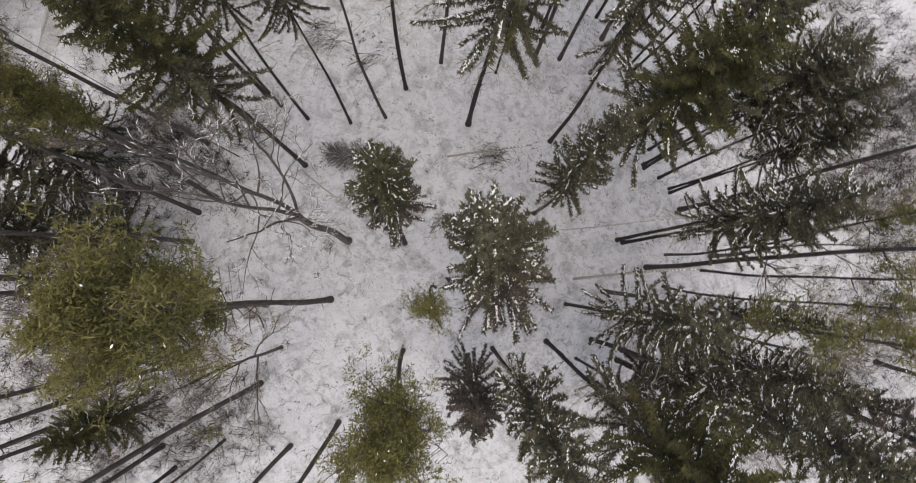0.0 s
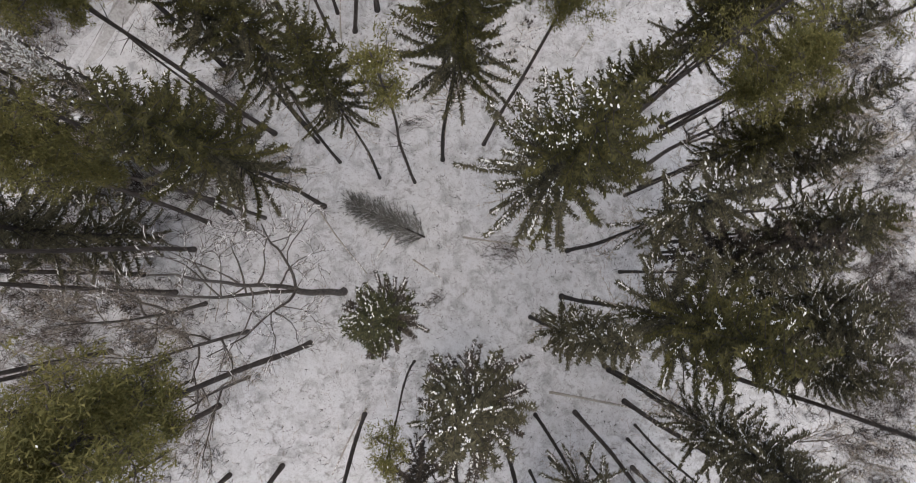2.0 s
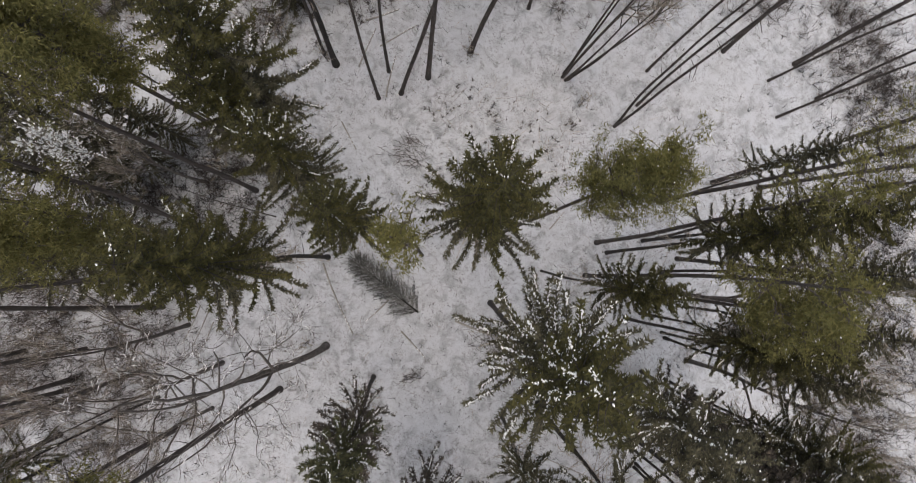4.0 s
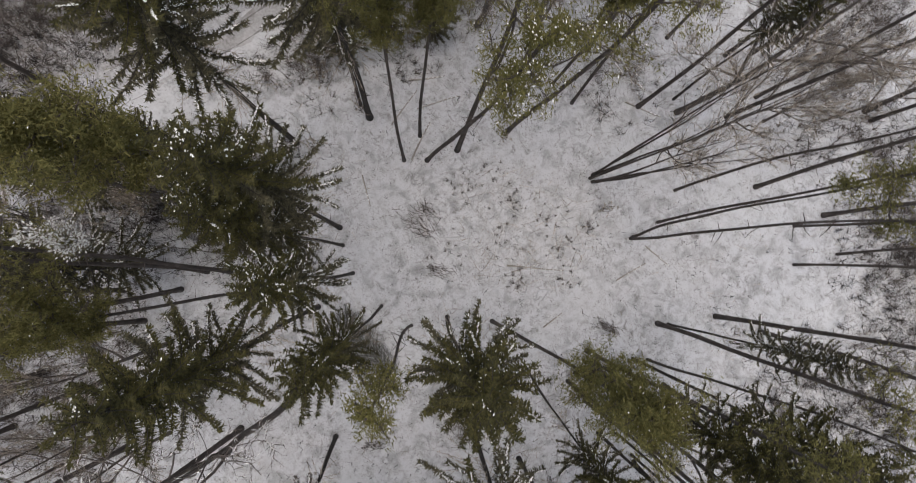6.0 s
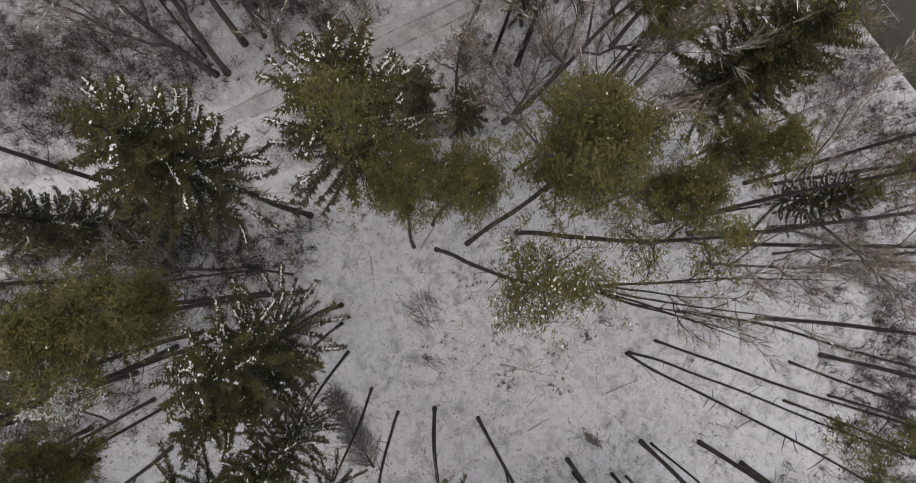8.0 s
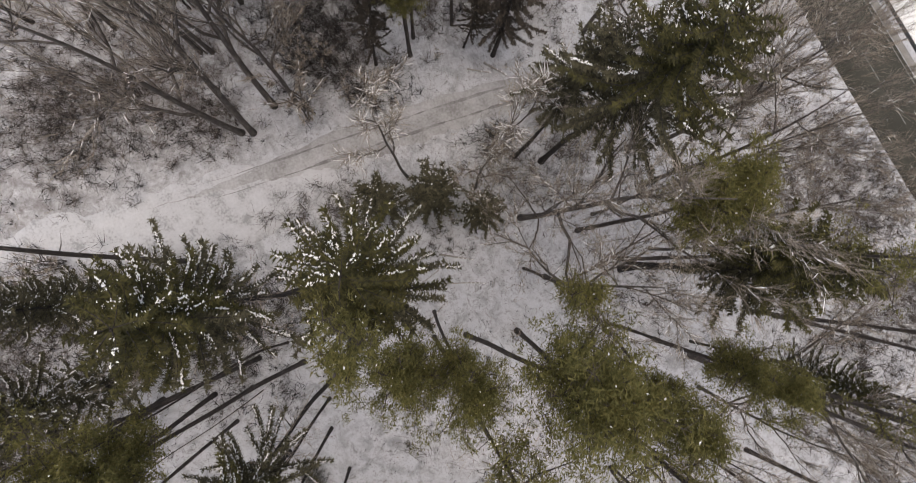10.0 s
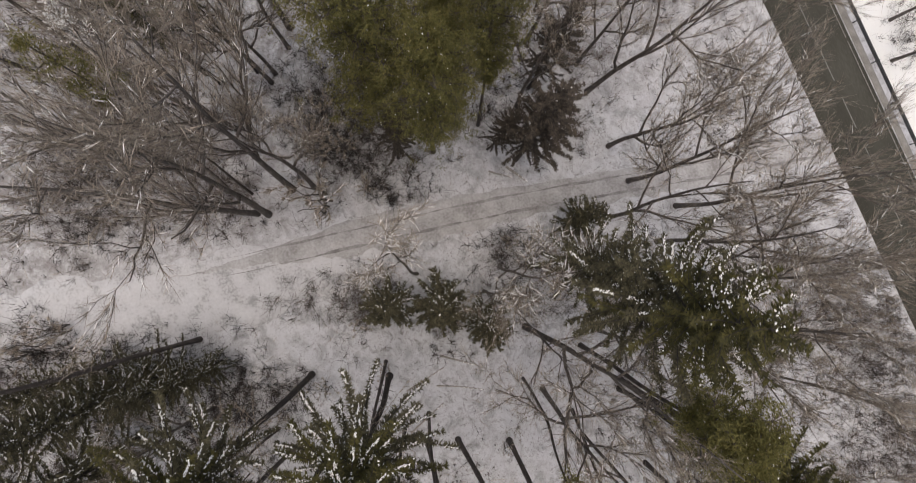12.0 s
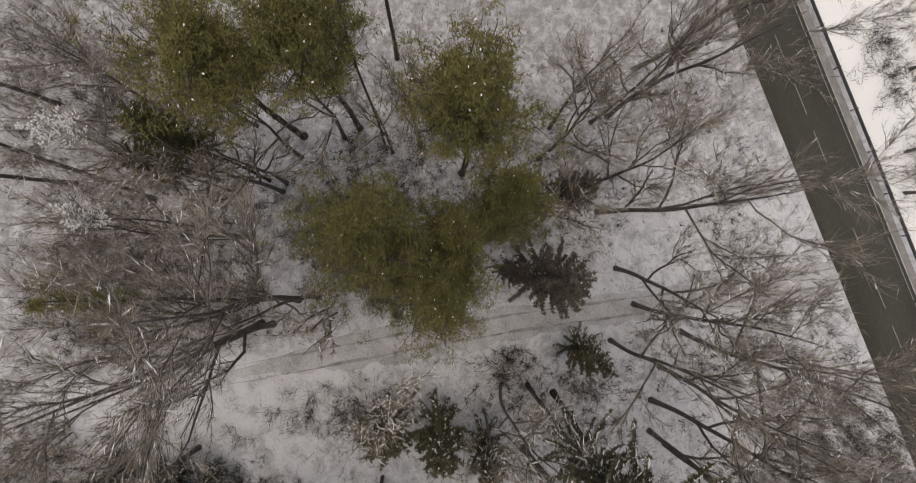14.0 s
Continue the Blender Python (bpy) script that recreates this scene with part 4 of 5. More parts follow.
tree("thin_spruce", 4.25, -6.21, 4.02, -6.36, 25.0)
tree("dying_spruce", 2.14, -7.21, 1.64, -7.33, 16.0)
tree("wide_pine", -2.88, -6.35, -1.60, -5.20, 24.2, 0.9)
tree("wide_pine", -13.90, -8.75, -14.07, -8.47, 27.0)
tree("wide_pine", -8.64, -2.27, -8.90, -1.20, 26.0, 1.12)
tree("thin_pine", -16.54, -13.03, -16.47, -13.12, 24.0)
tree("pine", -11.50, -13.54, -12.29, -12.86, 26.0)
tree("pine", -7.84, -11.81, -7.36, -12.13, 26.0)
tree("pine", -22.60, -10.30, -22.94, -9.55, 25.0)
tree("pine", -22.64, -9.33, -22.71, -9.16, 26.0)
tree("pine", -27.01, -9.50, -26.97, -9.59, 26.0)
tree("pine", -22.69, -0.72, -23.19, 0.36, 26.0)
tree("pine", -19.90, -1.35, -20.66, 0.05, 27.0)
tree("pine", -23.13, -7.06, -23.34, -6.78, 26.0)
tree("pine", -18.66, -6.46, -18.66, -6.46, 24.0)
tree("pine", -21.23, -13.44, -20.70, -13.90, 26.0)
tree("pine", -29.24, -1.49, -29.22, -1.55, 26.0)
tree("spruce", -10.90, 8.52, -10.35, 7.90, 25.4, 0.97)
tree("pine", -17.87, 5.86, -16.95, 8.24, 26.0)
tree("pine", -19.15, 4.63, -18.75, 6.17, 26.0)
tree("full_spruce", -22.46, 2.44, -22.49, 2.15, 26.0)
tree("bushy_spruce", -2.79, 2.20, -2.30, 3.85, 21.7, 0.95)
tree("low_spruce", 5.06, -2.15, 1.20, 1.90, 23.4, 1.25)
tree("wide_pine", -14.15, 21.85, -15.30, 23.40, 23.6, 0.74)
tree("snowy_pine", -12.81, 23.16, -8.80, 25.00, 23.6, 1.1)
tree("wide_pine", -11.60, 25.48, -12.00, 28.95, 25.6, 1.05)
tree("pine", -9.73, 29.30, -6.90, 30.00, 25.0, 1.15)
tree("wide_pine", -9.72, 35.10, -8.20, 30.95, 23.0, 0.75)
tree("clump", -1.75, 31.72, 0.49, 33.71, 20.0)
tree("pine", -3.15, 38.92, -3.13, 38.91, 26.0)
tree("bare", -0.44, 40.86, -0.52, 40.88, 22.0)
tree("pine", -0.69, 47.58, -0.78, 47.60, 26.0)
tree("pine", 2.96, 43.62, 4.16, 43.16, 26.0)
tree("thin_pine", 3.97, 35.78, 4.62, 35.39, 26.0)
tree("pine", 8.86, 40.90, 7.67, 41.63, 26.0)
tree("thin_pine", 4.73, 32.81, 4.42, 33.02, 26.0)
tree("thin_pine", 3.95, 30.17, 4.85, 29.35, 26.0)
tree("thin_pine", 4.02, 30.38, 3.32, 30.90, 25.0)
tree("pine", 14.84, 43.29, 14.60, 43.48, 26.0)
tree("thin_pine", 13.58, 40.77, 15.44, 39.09, 25.0)
tree("thin_pine", 15.66, 38.21, 16.46, 37.36, 25.0)
tree("thin_pine", 17.98, 41.64, 17.89, 41.74, 25.0)
tree("pine", 11.59, 52.79, 9.70, 53.72, 26.0)
tree("pine", 12.51, 52.53, 12.52, 52.52, 26.0)
tree("pine", 13.48, 30.26, 13.15, 30.75, 28.0)
tree("pine", 17.16, 31.97, 17.96, 30.63, 26.0)
tree("pine", 10.28, 26.48, 10.63, 25.81, 26.0)
tree("thin_pine", 11.64, 23.71, 11.44, 24.26, 25.0)
tree("pine", 7.46, 20.81, 7.37, 21.16, 25.0)
tree("pine", 7.94, 17.92, 7.95, 17.81, 25.0)
tree("pine", 13.99, 23.10, 14.39, 21.45, 25.0)
tree("snowy_spruce", -10.75, 12.37, -9.90, 13.00, 23.8, 0.75)
tree("snowy_spruce", -14.07, 14.29, -13.60, 14.70, 25.0, 1.0)
tree("snowy_spruce", -21.42, 16.85, -21.20, 17.10, 24.7, 1.3)
tree("snow_top", -16.20, 9.20, -16.20, 9.20, 22.0, 0.5)
tree("pine", -19.61, 2.27, -18.82, 1.61, 27.0)
tree("thin_pine", -19.84, 22.69, -17.00, 22.80, 27.0)
tree("thin_pine", -18.49, 12.75, -18.55, 12.79, 22.0)
tree("pine", -18.60, 10.21, -19.26, 10.58, 25.0)
tree("spruce", 8.60, 20.50, 7.95, 20.30, 22.6, 0.9)
tree("spruce", 4.63, 16.41, 4.60, 15.50, 22.7, 0.62)
tree("bare", -35.27, 18.00, -34.74, 15.76, 23.0)
tree("bare", -34.80, 18.79, -34.63, 20.43, 24.0)
tree("bare", -35.92, 21.41, -36.50, 23.74, 24.0)
tree("pine", -27.70, 9.93, -28.93, 10.56, 27.0)
tree("full_spruce", -26.22, 8.43, -26.22, 8.43, 21.0)
tree("deep_pine", -36.60, 30.60, -36.90, 30.90, 23.8, 1.05)
tree("deep_pine", -34.20, 33.30, -33.40, 32.80, 22.0, 1.0)
tree("small_bare", -25.39, 27.91, -26.80, 26.30, 14.0)
tree("young_spruce", -24.10, 25.40, -24.10, 25.40, 8.0, 1.4)
tree("young_spruce", -22.50, 28.60, -22.50, 28.60, 9.0, 1.4)
tree("young_spruce", -19.90, 31.40, -19.90, 31.40, 8.0, 1.3)
tree("snowy_spruce", -18.66, 22.46, -19.30, 23.50, 23.8, 1.42)
tree("snowy_spruce", -20.90, 38.40, -19.90, 37.90, 25.4, 1.32)
tree("laden_spruce", -22.40, 36.60, -22.30, 36.70, 21.8, 1.1)
tree("bare", -17.68, 34.34, -14.74, 36.21, 23.0)
tree("thin_pine", -13.90, 32.40, -13.80, 30.80, 21.0, 1.3)
tree("pine", -10.44, 39.88, -10.27, 39.75, 25.0)
tree("pine", 0.86, 49.35, 1.74, 48.53, 25.0)
tree("pine", 3.69, 46.83, 3.41, 47.16, 25.0)
tree("bare", -12.44, 33.58, -12.53, 33.67, 20.0)
tree("dying_spruce", -30.80, 39.40, -31.10, 39.80, 15.2, 1.35)
tree("bare", -33.78, 47.57, -32.22, 48.01, 21.0)
tree("bare", -28.69, 47.27, -27.04, 45.02, 18.0)
tree("bare", -41.13, 51.55, -39.19, 52.04, 20.0)
tree("bare", -44.26, 55.33, -42.33, 55.88, 20.0)
tree("bare", -21.65, 50.58, -20.85, 50.31, 20.0)
tree("bare", -14.79, 44.91, -15.56, 45.10, 20.0)
tree("shrub", -33.94, 23.56, -32.99, 23.88, 10.0)
tree("thin_pine", -44.84, 32.54, -44.84, 33.35, 24.0)
tree("pine", -58.78, 22.36, -59.74, 24.66, 25.0)
tree("pine", -47.94, 13.43, -49.96, 14.90, 25.0)
tree("pine", -51.38, 8.02, -49.43, 6.79, 26.0)
tree("pine", -52.15, 36.27, -52.07, 36.72, 25.0)
tree("thin_pine", -36.90, 18.25, -38.60, 19.65, 22.0)
tree("pine", -58.00, 8.96, -57.78, 8.65, 26.0)
tree("snow_top", -42.40, 18.80, -42.40, 18.80, 17.9, 0.75)
tree("small_bare", -23.20, 34.60, -23.00, 35.30, 17.0, 0.9)
tree("bare", -17.14, 46.00, -17.79, 46.87, 20.0)
tree("young_spruce", -24.00, 41.20, -24.00, 41.20, 9.2, 1.0)
tree("wide_pine", 10.00, 17.70, 10.40, 17.90, 22.0, 0.95)
tree("spruce", 12.60, 16.58, 12.60, 16.58, 19.0)
tree("dying_spruce", 15.41, 12.04, 15.41, 12.04, 19.0)
tree("wide_pine", -16.49, 13.06, -17.70, 12.00, 24.6, 1.0)
tree("spruce", -9.60, 39.50, -10.10, 39.50, 22.6, 1.3)
tree("snowy_spruce", -9.74, 40.42, -9.74, 40.42, 21.0)
tree("wide_pine", -48.60, 26.60, -46.20, 27.30, 21.5, 1.6)
tree("wide_pine", -47.60, 31.20, -45.60, 31.40, 22.0, 1.4)
tree("wide_pine", -41.04, 37.87, -40.40, 36.70, 23.0, 1.4)
tree("spruce", -46.05, 22.64, -46.05, 22.64, 18.0)
tree("bare", -35.44, 23.04, -35.44, 23.04, 18.0)
tree("bare", -25.31, 47.63, -25.31, 47.63, 19.0)
tree("bare", -23.15, 44.61, -23.15, 44.61, 18.0)
tree("bare", -19.54, 47.73, -19.54, 47.73, 18.0)
tree("pine", 36.10, -7.57, 35.69, -9.45, 25.0)
tree("dying_spruce", 32.89, -11.31, 32.89, -11.31, 22.0)
tree("laden_spruce", 26.13, -8.43, 26.13, -8.43, 23.0)
tree("thin_spruce", 20.12, -13.23, 20.12, -13.23, 23.0)
tree("spruce", -20.21, -15.07, -20.21, -15.07, 22.0)
tree("bare", -28.87, 75.59, -28.87, 75.59, 14.0)
tree("bare", -35.52, 79.07, -35.52, 79.07, 14.0)
tree("bare", -25.49, 74.12, -25.49, 74.12, 14.0)
tree("laden_spruce", 16.28, 16.86, 16.28, 16.86, 18.0, 0.9)
tree("spruce", 17.39, 13.93, 17.39, 13.93, 19.0)
tree("laden_spruce", 17.47, 10.10, 17.47, 10.10, 19.0, 0.9)
tree("bare", -42.30, 19.23, -42.30, 19.23, 17.0)
tree("bare", -44.81, 23.36, -44.81, 23.36, 18.0)
tree("bare", -42.77, 18.39, -42.77, 18.39, 17.0)
tree("bare", -39.85, 44.47, -39.85, 44.47, 17.0)
tree("bare", -36.27, 47.72, -36.27, 47.72, 16.0)
tree("bare", -46.94, 25.79, -46.94, 25.79, 16.0)
tree("bare", -47.55, 18.74, -47.55, 18.74, 17.0)
tree("spruce", -46.36, 19.43, -46.36, 19.43, 14.0)
tree("bare", -44.57, 35.50, -44.57, 35.50, 15.0)
tree("bare", -13.62, -2.76, -13.62, -2.76, 16.0)
tree("bare", -17.41, -1.52, -17.41, -1.52, 15.0)
tree("bare", -12.33, -6.00, -12.33, -6.00, 13.0)
tree("bare", -5.36, 45.17, -5.36, 45.17, 15.0)
tree("bare", -9.84, 42.64, -9.84, 42.64, 14.0)
tree("snowy_spruce", -1.36, 41.52, -1.36, 41.52, 17.0)
tree("bare", -27.24, 6.69, -27.24, 6.69, 9.0)
tree("laden_spruce", 10.94, 27.04, 10.94, 27.04, 18.0, 0.8)
tree("bare", 2.27, 40.14, 2.27, 40.14, 14.0)
tree("laden_spruce", 18.64, 9.91, 18.64, 9.91, 19.0, 0.8)
tree("laden_spruce", 19.16, 6.48, 19.16, 6.48, 18.0, 0.9)
tree("laden_spruce", 19.67, -5.88, 19.67, -5.88, 17.0)
tree("dying_spruce", 14.29, -7.21, 14.29, -7.21, 18.0)
tree("thin_spruce", 17.97, -2.53, 17.97, -2.53, 17.0)
tree("spruce", -16.35, -7.36, -16.35, -7.36, 17.0)
tree("thin_pine", -0.30, -1.36, -0.40, -1.60, 19.5, 1.1)
tree("bare", 18.94, -4.60, 18.94, -4.60, 17.0)
tree("dying_spruce", 11.94, -8.55, 11.94, -8.55, 15.0)
tree("bare", 15.17, -6.68, 15.17, -6.68, 15.0)
tree("laden_spruce", 18.22, 7.70, 18.22, 7.70, 20.0, 0.85)
tree("wide_pine", -15.12, 6.27, -15.00, 6.20, 23.2, 0.8)
tree("bare", -51.29, 19.65, -51.29, 19.65, 17.0)
tree("bare", -50.84, 23.23, -50.84, 23.23, 16.0)
tree("bare", -45.33, 23.95, -45.33, 23.95, 15.0)
tree("bare", -47.27, 29.69, -47.27, 29.69, 16.0)
tree("bare", -44.68, 33.04, -44.68, 33.04, 12.0)
tree("bare", -42.04, 46.45, -42.04, 46.45, 15.0)
tree("bare", -41.24, 50.01, -41.24, 50.01, 16.0)
tree("bare", -21.76, 32.40, -21.76, 32.40, 12.0)
tree("bare", -17.50, 34.38, -17.50, 34.38, 13.0)
tree("bare", -14.83, 39.87, -14.83, 39.87, 14.0)
tree("bare", -13.26, 45.67, -13.26, 45.67, 15.0)
tree("bare", -9.38, 47.96, -9.38, 47.96, 15.0)
tree("laden_spruce", 15.04, 2.30, 15.04, 2.30, 21.0)
tree("laden_spruce", 16.07, 12.56, 16.07, 12.56, 20.0, 0.8)
tree("laden_spruce", 10.98, -7.05, 10.98, -7.05, 20.0, 0.8)
tree("wide_pine", -7.43, 35.13, -7.80, 34.90, 22.8, 0.8)
tree("laden_spruce", 15.92, 13.49, 15.92, 13.49, 20.0, 0.9)
tree("laden_spruce", 17.02, 8.52, 17.02, 8.52, 20.0, 0.9)
tree("laden_spruce", 16.92, 8.83, 16.92, 8.83, 20.0, 0.9)
tree("wide_pine", -14.60, 24.20, -13.60, 25.10, 23.6, 0.75)
tree("spruce", 13.49, 17.55, 13.49, 17.55, 20.0, 0.8)
tree("laden_spruce", 15.81, 17.11, 15.81, 17.11, 19.0, 0.8)
tree("bare", 13.64, 19.51, 13.64, 19.51, 18.0)
tree("laden_spruce", 16.38, 19.91, 16.38, 19.91, 19.0, 0.8)
tree("bare", 18.75, 16.19, 18.75, 16.19, 17.0)
tree("bare", 22.31, 1.18, 22.31, 1.18, 15.0)
tree("bare", -34.99, 41.42, -34.99, 41.42, 16.0)
tree("wide_pine", -14.30, 38.00, -14.70, 37.60, 22.4, 1.1)
tree("laden_spruce", 19.10, 6.82, 19.10, 6.82, 19.0, 0.8)
tree("deep_pine", -34.80, 37.70, -36.50, 37.30, 21.6, 0.8)
tree("deep_pine", -35.40, 34.30, -35.60, 34.40, 21.2, 0.85)
tree("snow_top", -46.30, 19.80, -46.30, 19.80, 18.7, 0.7)
tree("dying_spruce", -36.00, 43.00, -35.80, 43.20, 13.2, 1.1)
tree("dying_spruce", -32.60, 37.60, -32.20, 38.40, 10.5, 0.9)
tree("spruce", 10.70, 22.90, 10.70, 22.70, 22.2, 0.9)
tree("laden_spruce", 13.20, 21.40, 13.20, 21.30, 21.0, 0.85)
tree("laden_spruce", 14.60, -4.60, 14.50, -4.50, 21.5, 0.75)
tree("spruce", 17.20, -8.20, 17.20, -8.10, 21.0, 0.85)
tree("dying_spruce", 20.20, -6.40, 20.20, -6.40, 19.0, 0.8)
tree("bare", -22.20, 8.80, -22.50, 9.20, 13.0)
tree("bare", 5.60, 45.60, 5.60, 45.80, 11.0)
tree("bare", 9.40, 49.50, 9.20, 49.40, 12.0)
tree("full_spruce", -25.40, 10.80, -25.60, 10.60, 13.0, 1.0)
tree("full_spruce", -28.40, 4.20, -28.60, 4.20, 13.0, 1.0)
tree("full_spruce", -26.60, 6.20, -26.80, 6.20, 14.0, 0.95)
tree("dying_spruce", -34.90, 30.40, -34.40, 30.90, 13.6, 0.9)
tree("spruce", -12.90, 13.40, -12.65, 13.40, 24.4, 0.7)
# ---- the wood goes on around the place ----
wood = random.Random(5)
for across, along_y, count in (((-45, 45), (-40, -22), 40), ((-92, -66), (-20, 60), 34), ((46, 66), (-30, 60), 22)):
    for _ in range(count):
        fx, fy = wood.uniform(*across), wood.uniform(*along_y)
        tree("far_pine", fx, fy, fx + wood.uniform(-0.6, 0.6), fy + wood.uniform(-0.6, 0.6), wood.uniform(22, 26), 1.25)
# ---- fallen stems and brush ----
log(-10.92, 8.00, -6.02, 4.25, 0.075, True)
log(-2.75, 6.44, -0.04, 5.57, 0.075, True)
log(-4.92, 8.06, -5.61, 5.70, 0.062, True)
log(0.58, 9.31, 7.58, 10.36, 0.088, True)
brush_pile(4.18, 9.25, 1.0, 110, 0.1)
fallen_spruce(-2.34, 8.42, -9.41, 9.55)
log(9.92, 3.58, 20.69, 4.11, 0.050, True)
log(10.82, -0.62, 21.54, 0.05, 0.112, True)
log(20.36, 6.21, 21.62, 2.17, 0.062, False)
log(8.72, 4.20, 9.42, 2.28, 0.050, True)
log(-2.07, 21.35, 1.59, 24.33, 0.062, True)
log(-1.49, 21.23, -0.04, 23.59, 0.050, True)
log(5.39, 26.72, 6.22, 29.50, 0.062, True)
log(3.52, 19.73, 3.85, 21.66, 0.062, True)
log(5.24, 30.59, 7.84, 30.70, 0.062, True)
log(-18.47, 26.93, -16.61, 29.18, 0.088, True)
log(-15.73, 18.58, -13.53, 17.24, 0.062, True)
log(-13.67, 22.25, -14.82, 25.54, 0.075, True)
log(-4.18, 38.40, -1.16, 39.59, 0.075, True)
log(-17.42, 0.23, -17.08, -3.07, 0.050, True)
log(-16.74, 0.37, -16.20, -2.62, 0.050, True)
log(-15.81, -0.33, -15.48, -2.39, 0.050, True)
log(-2.79, -5.89, -4.03, -11.42, 0.088, True)
log(-30.64, 38.47, -28.69, 39.53, 0.112, True)
log(-30.86, 36.94, -29.54, 38.53, 0.075, True)
log(-16.91, 23.28, -17.45, 26.83, 0.062, True)
log(-16.40, 25.73, -14.35, 29.03, 0.062, True)
log(-12.79, 38.30, -10.86, 43.59, 0.062, True)
brush_pile(-9.98, 20.10, 0.6, 40, 0.2)
brush_pile(-0.24, 3.70, 0.5, 40, 0.9)
brush_pile(-5.65, 17.32, 0.6, 40, 0.4)
tree("shrub", -8.69, 2.07, -8.69, 2.07, 2.5, 1.0)
tree("shrub", 0.57, 30.19, 0.57, 30.19, 2.5, 1.0)
tree("shrub", -20.10, 17.69, -20.10, 17.69, 3.0, 1.2)
tree("shrub", -19.43, 22.41, -19.43, 22.41, 3.0, 1.0)
tree("shrub", -24.62, 35.85, -24.62, 35.85, 3.5, 1.0)
tree("shrub", -37.22, 26.88, -37.22, 26.88, 4.0, 1.3)
tree("shrub", -40.68, 26.24, -40.68, 26.24, 4.0, 1.3)
tree("shrub", -9.63, 28.89, -9.63, 28.89, 2.5, 1.0)
tree("shrub", -9.64, -0.33, -9.64, -0.33, 1.5, 1.0)
tree("shrub", -32.73, 35.05, -32.73, 35.05, 2.0, 1.0)
tree("shrub", 11.99, 11.30, 11.99, 11.30, 2.5, 1.0)
tree("shrub", -32.75, 0.87, -32.75, 0.87, 5.0, 1.2)
tree("shrub", -28.04, 4.55, -28.04, 4.55, 5.0, 1.2)
tree("shrub", -19.61, 13.61, -19.61, 13.61, 3.0, 1.2)
tree("shrub", -20.94, 15.88, -20.94, 15.88, 3.0, 1.0)
tree("shrub", -33.43, 27.11, -33.43, 27.11, 3.0, 1.2)
tree("shrub", -37.74, 24.91, -37.74, 24.91, 4.0, 1.2)
tree("shrub", -23.47, 22.16, -23.47, 22.16, 3.0, 1.2)
tree("shrub", -20.80, 29.39, -20.80, 29.39, 2.5, 1.2)
brush_pile(-9.37, 18.76, 0.8, 70, 0.2)
brush_pile(7.43, 23.38, 0.5, 60, 0.3)
thicket(37.6, 17.2, 5)
thicket(36.0, 8.1, 5)
thicket(37.0, -0.8, 5)
thicket(33.6, -7.5, 5)
thicket(28.4, -13.1, 5)
thicket(35.6, -15.1, 5)
thicket(18.6, -14.8, 4)
thicket(-19.8, 9.5, 4)
thicket(-32.0, -6.1, 5)
thicket(-26.9, -12.4, 5)
thicket(-27.5, -0.1, 4)
thicket(-20.6, -4.1, 4)
thicket(-27.0, -5.9, 4)
thicket(-25.4, -13.0, 6)
thicket(-17.4, -10.5, 5)
thicket(32.1, 18.7, 5)
thicket(36.8, 13.4, 6)
thicket(32.6, 7.5, 5)
thicket(26.6, 11.7, 3)
thicket(-27.0, -9.8, 4)
thicket(4.7, 60.8, 6)
thicket(6.1, 51.5, 5)
thicket(14.0, 50.9, 5)
thicket(27.7, 37.9, 5)
thicket(24.5, 28.5, 5)
thicket(-24.2, -8.1, 5)
thicket(-21.3, -2.6, 4)
thicket(-18.3, -12.2, 5)
thicket(-26.9, 20.9, 4)
thicket(-28.3, -4.6, 5)
thicket(-21.6, 13.4, 2.5)
thicket(-43.8, 9.0, 6)
thicket(-42.0, 16.1, 5)
thicket(-36.7, 16.7, 4)
thicket(-19.6, -10.9, 5, True)
thicket(-4.9, 63.8, 6)
thicket(-7.4, 55.2, 5)
thicket(-20.9, 42.6, 4)
thicket(7.0, 58.5, 5)
thicket(22.6, 45.4, 5)
thicket(-22.4, 35.4, 3)
thicket(-51.2, 12.2, 6)
thicket(-44.0, 4.5, 5)
thicket(-42.2, 15.1, 4)
thicket(-37.1, 24.7, 3.5, True)
thicket(-42.7, 24.0, 3, True)
thicket(-34.0, 30.8, 2.2)
thicket(-24.6, 57.1, 4)
thicket(-17.3, 50.9, 4)
thicket(-13.3, 57.6, 5)
thicket(-12.4, 66.1, 5)
thicket(-2.1, 58.2, 6)
thicket(-6.8, 40.5, 5)
thicket(-19.8, 35.4, 3.5)
thicket(-24.8, 23.8, 3)
thicket(-19.5, 28.8, 3)
thicket(-24.4, 35.8, 1.6)
thicket(-58.5, 11.5, 6)
thicket(-51.5, 16.4, 5)
thicket(-44.0, 8.8, 5)
thicket(-43.0, 18.4, 4)
thicket(-25.1, 21.9, 3)
thicket(-18.6, 40.3, 4)
thicket(-17.5, 56.5, 5)
thicket(-9.0, 61.5, 5)
thicket(-39.1, 56.9, 4)
thicket(-30.2, 58.9, 4)
thicket(39.3, 10.6, 4, True)
thicket(38.8, 3.1, 4, True)
thicket(37.8, -4.7, 4, True)
thicket(32.3, -3.7, 4, True)
thicket(31.0, -10.4, 4, True)
thicket(35.0, 24.4, 5, True)
thicket(32.8, 17.8, 5, True)
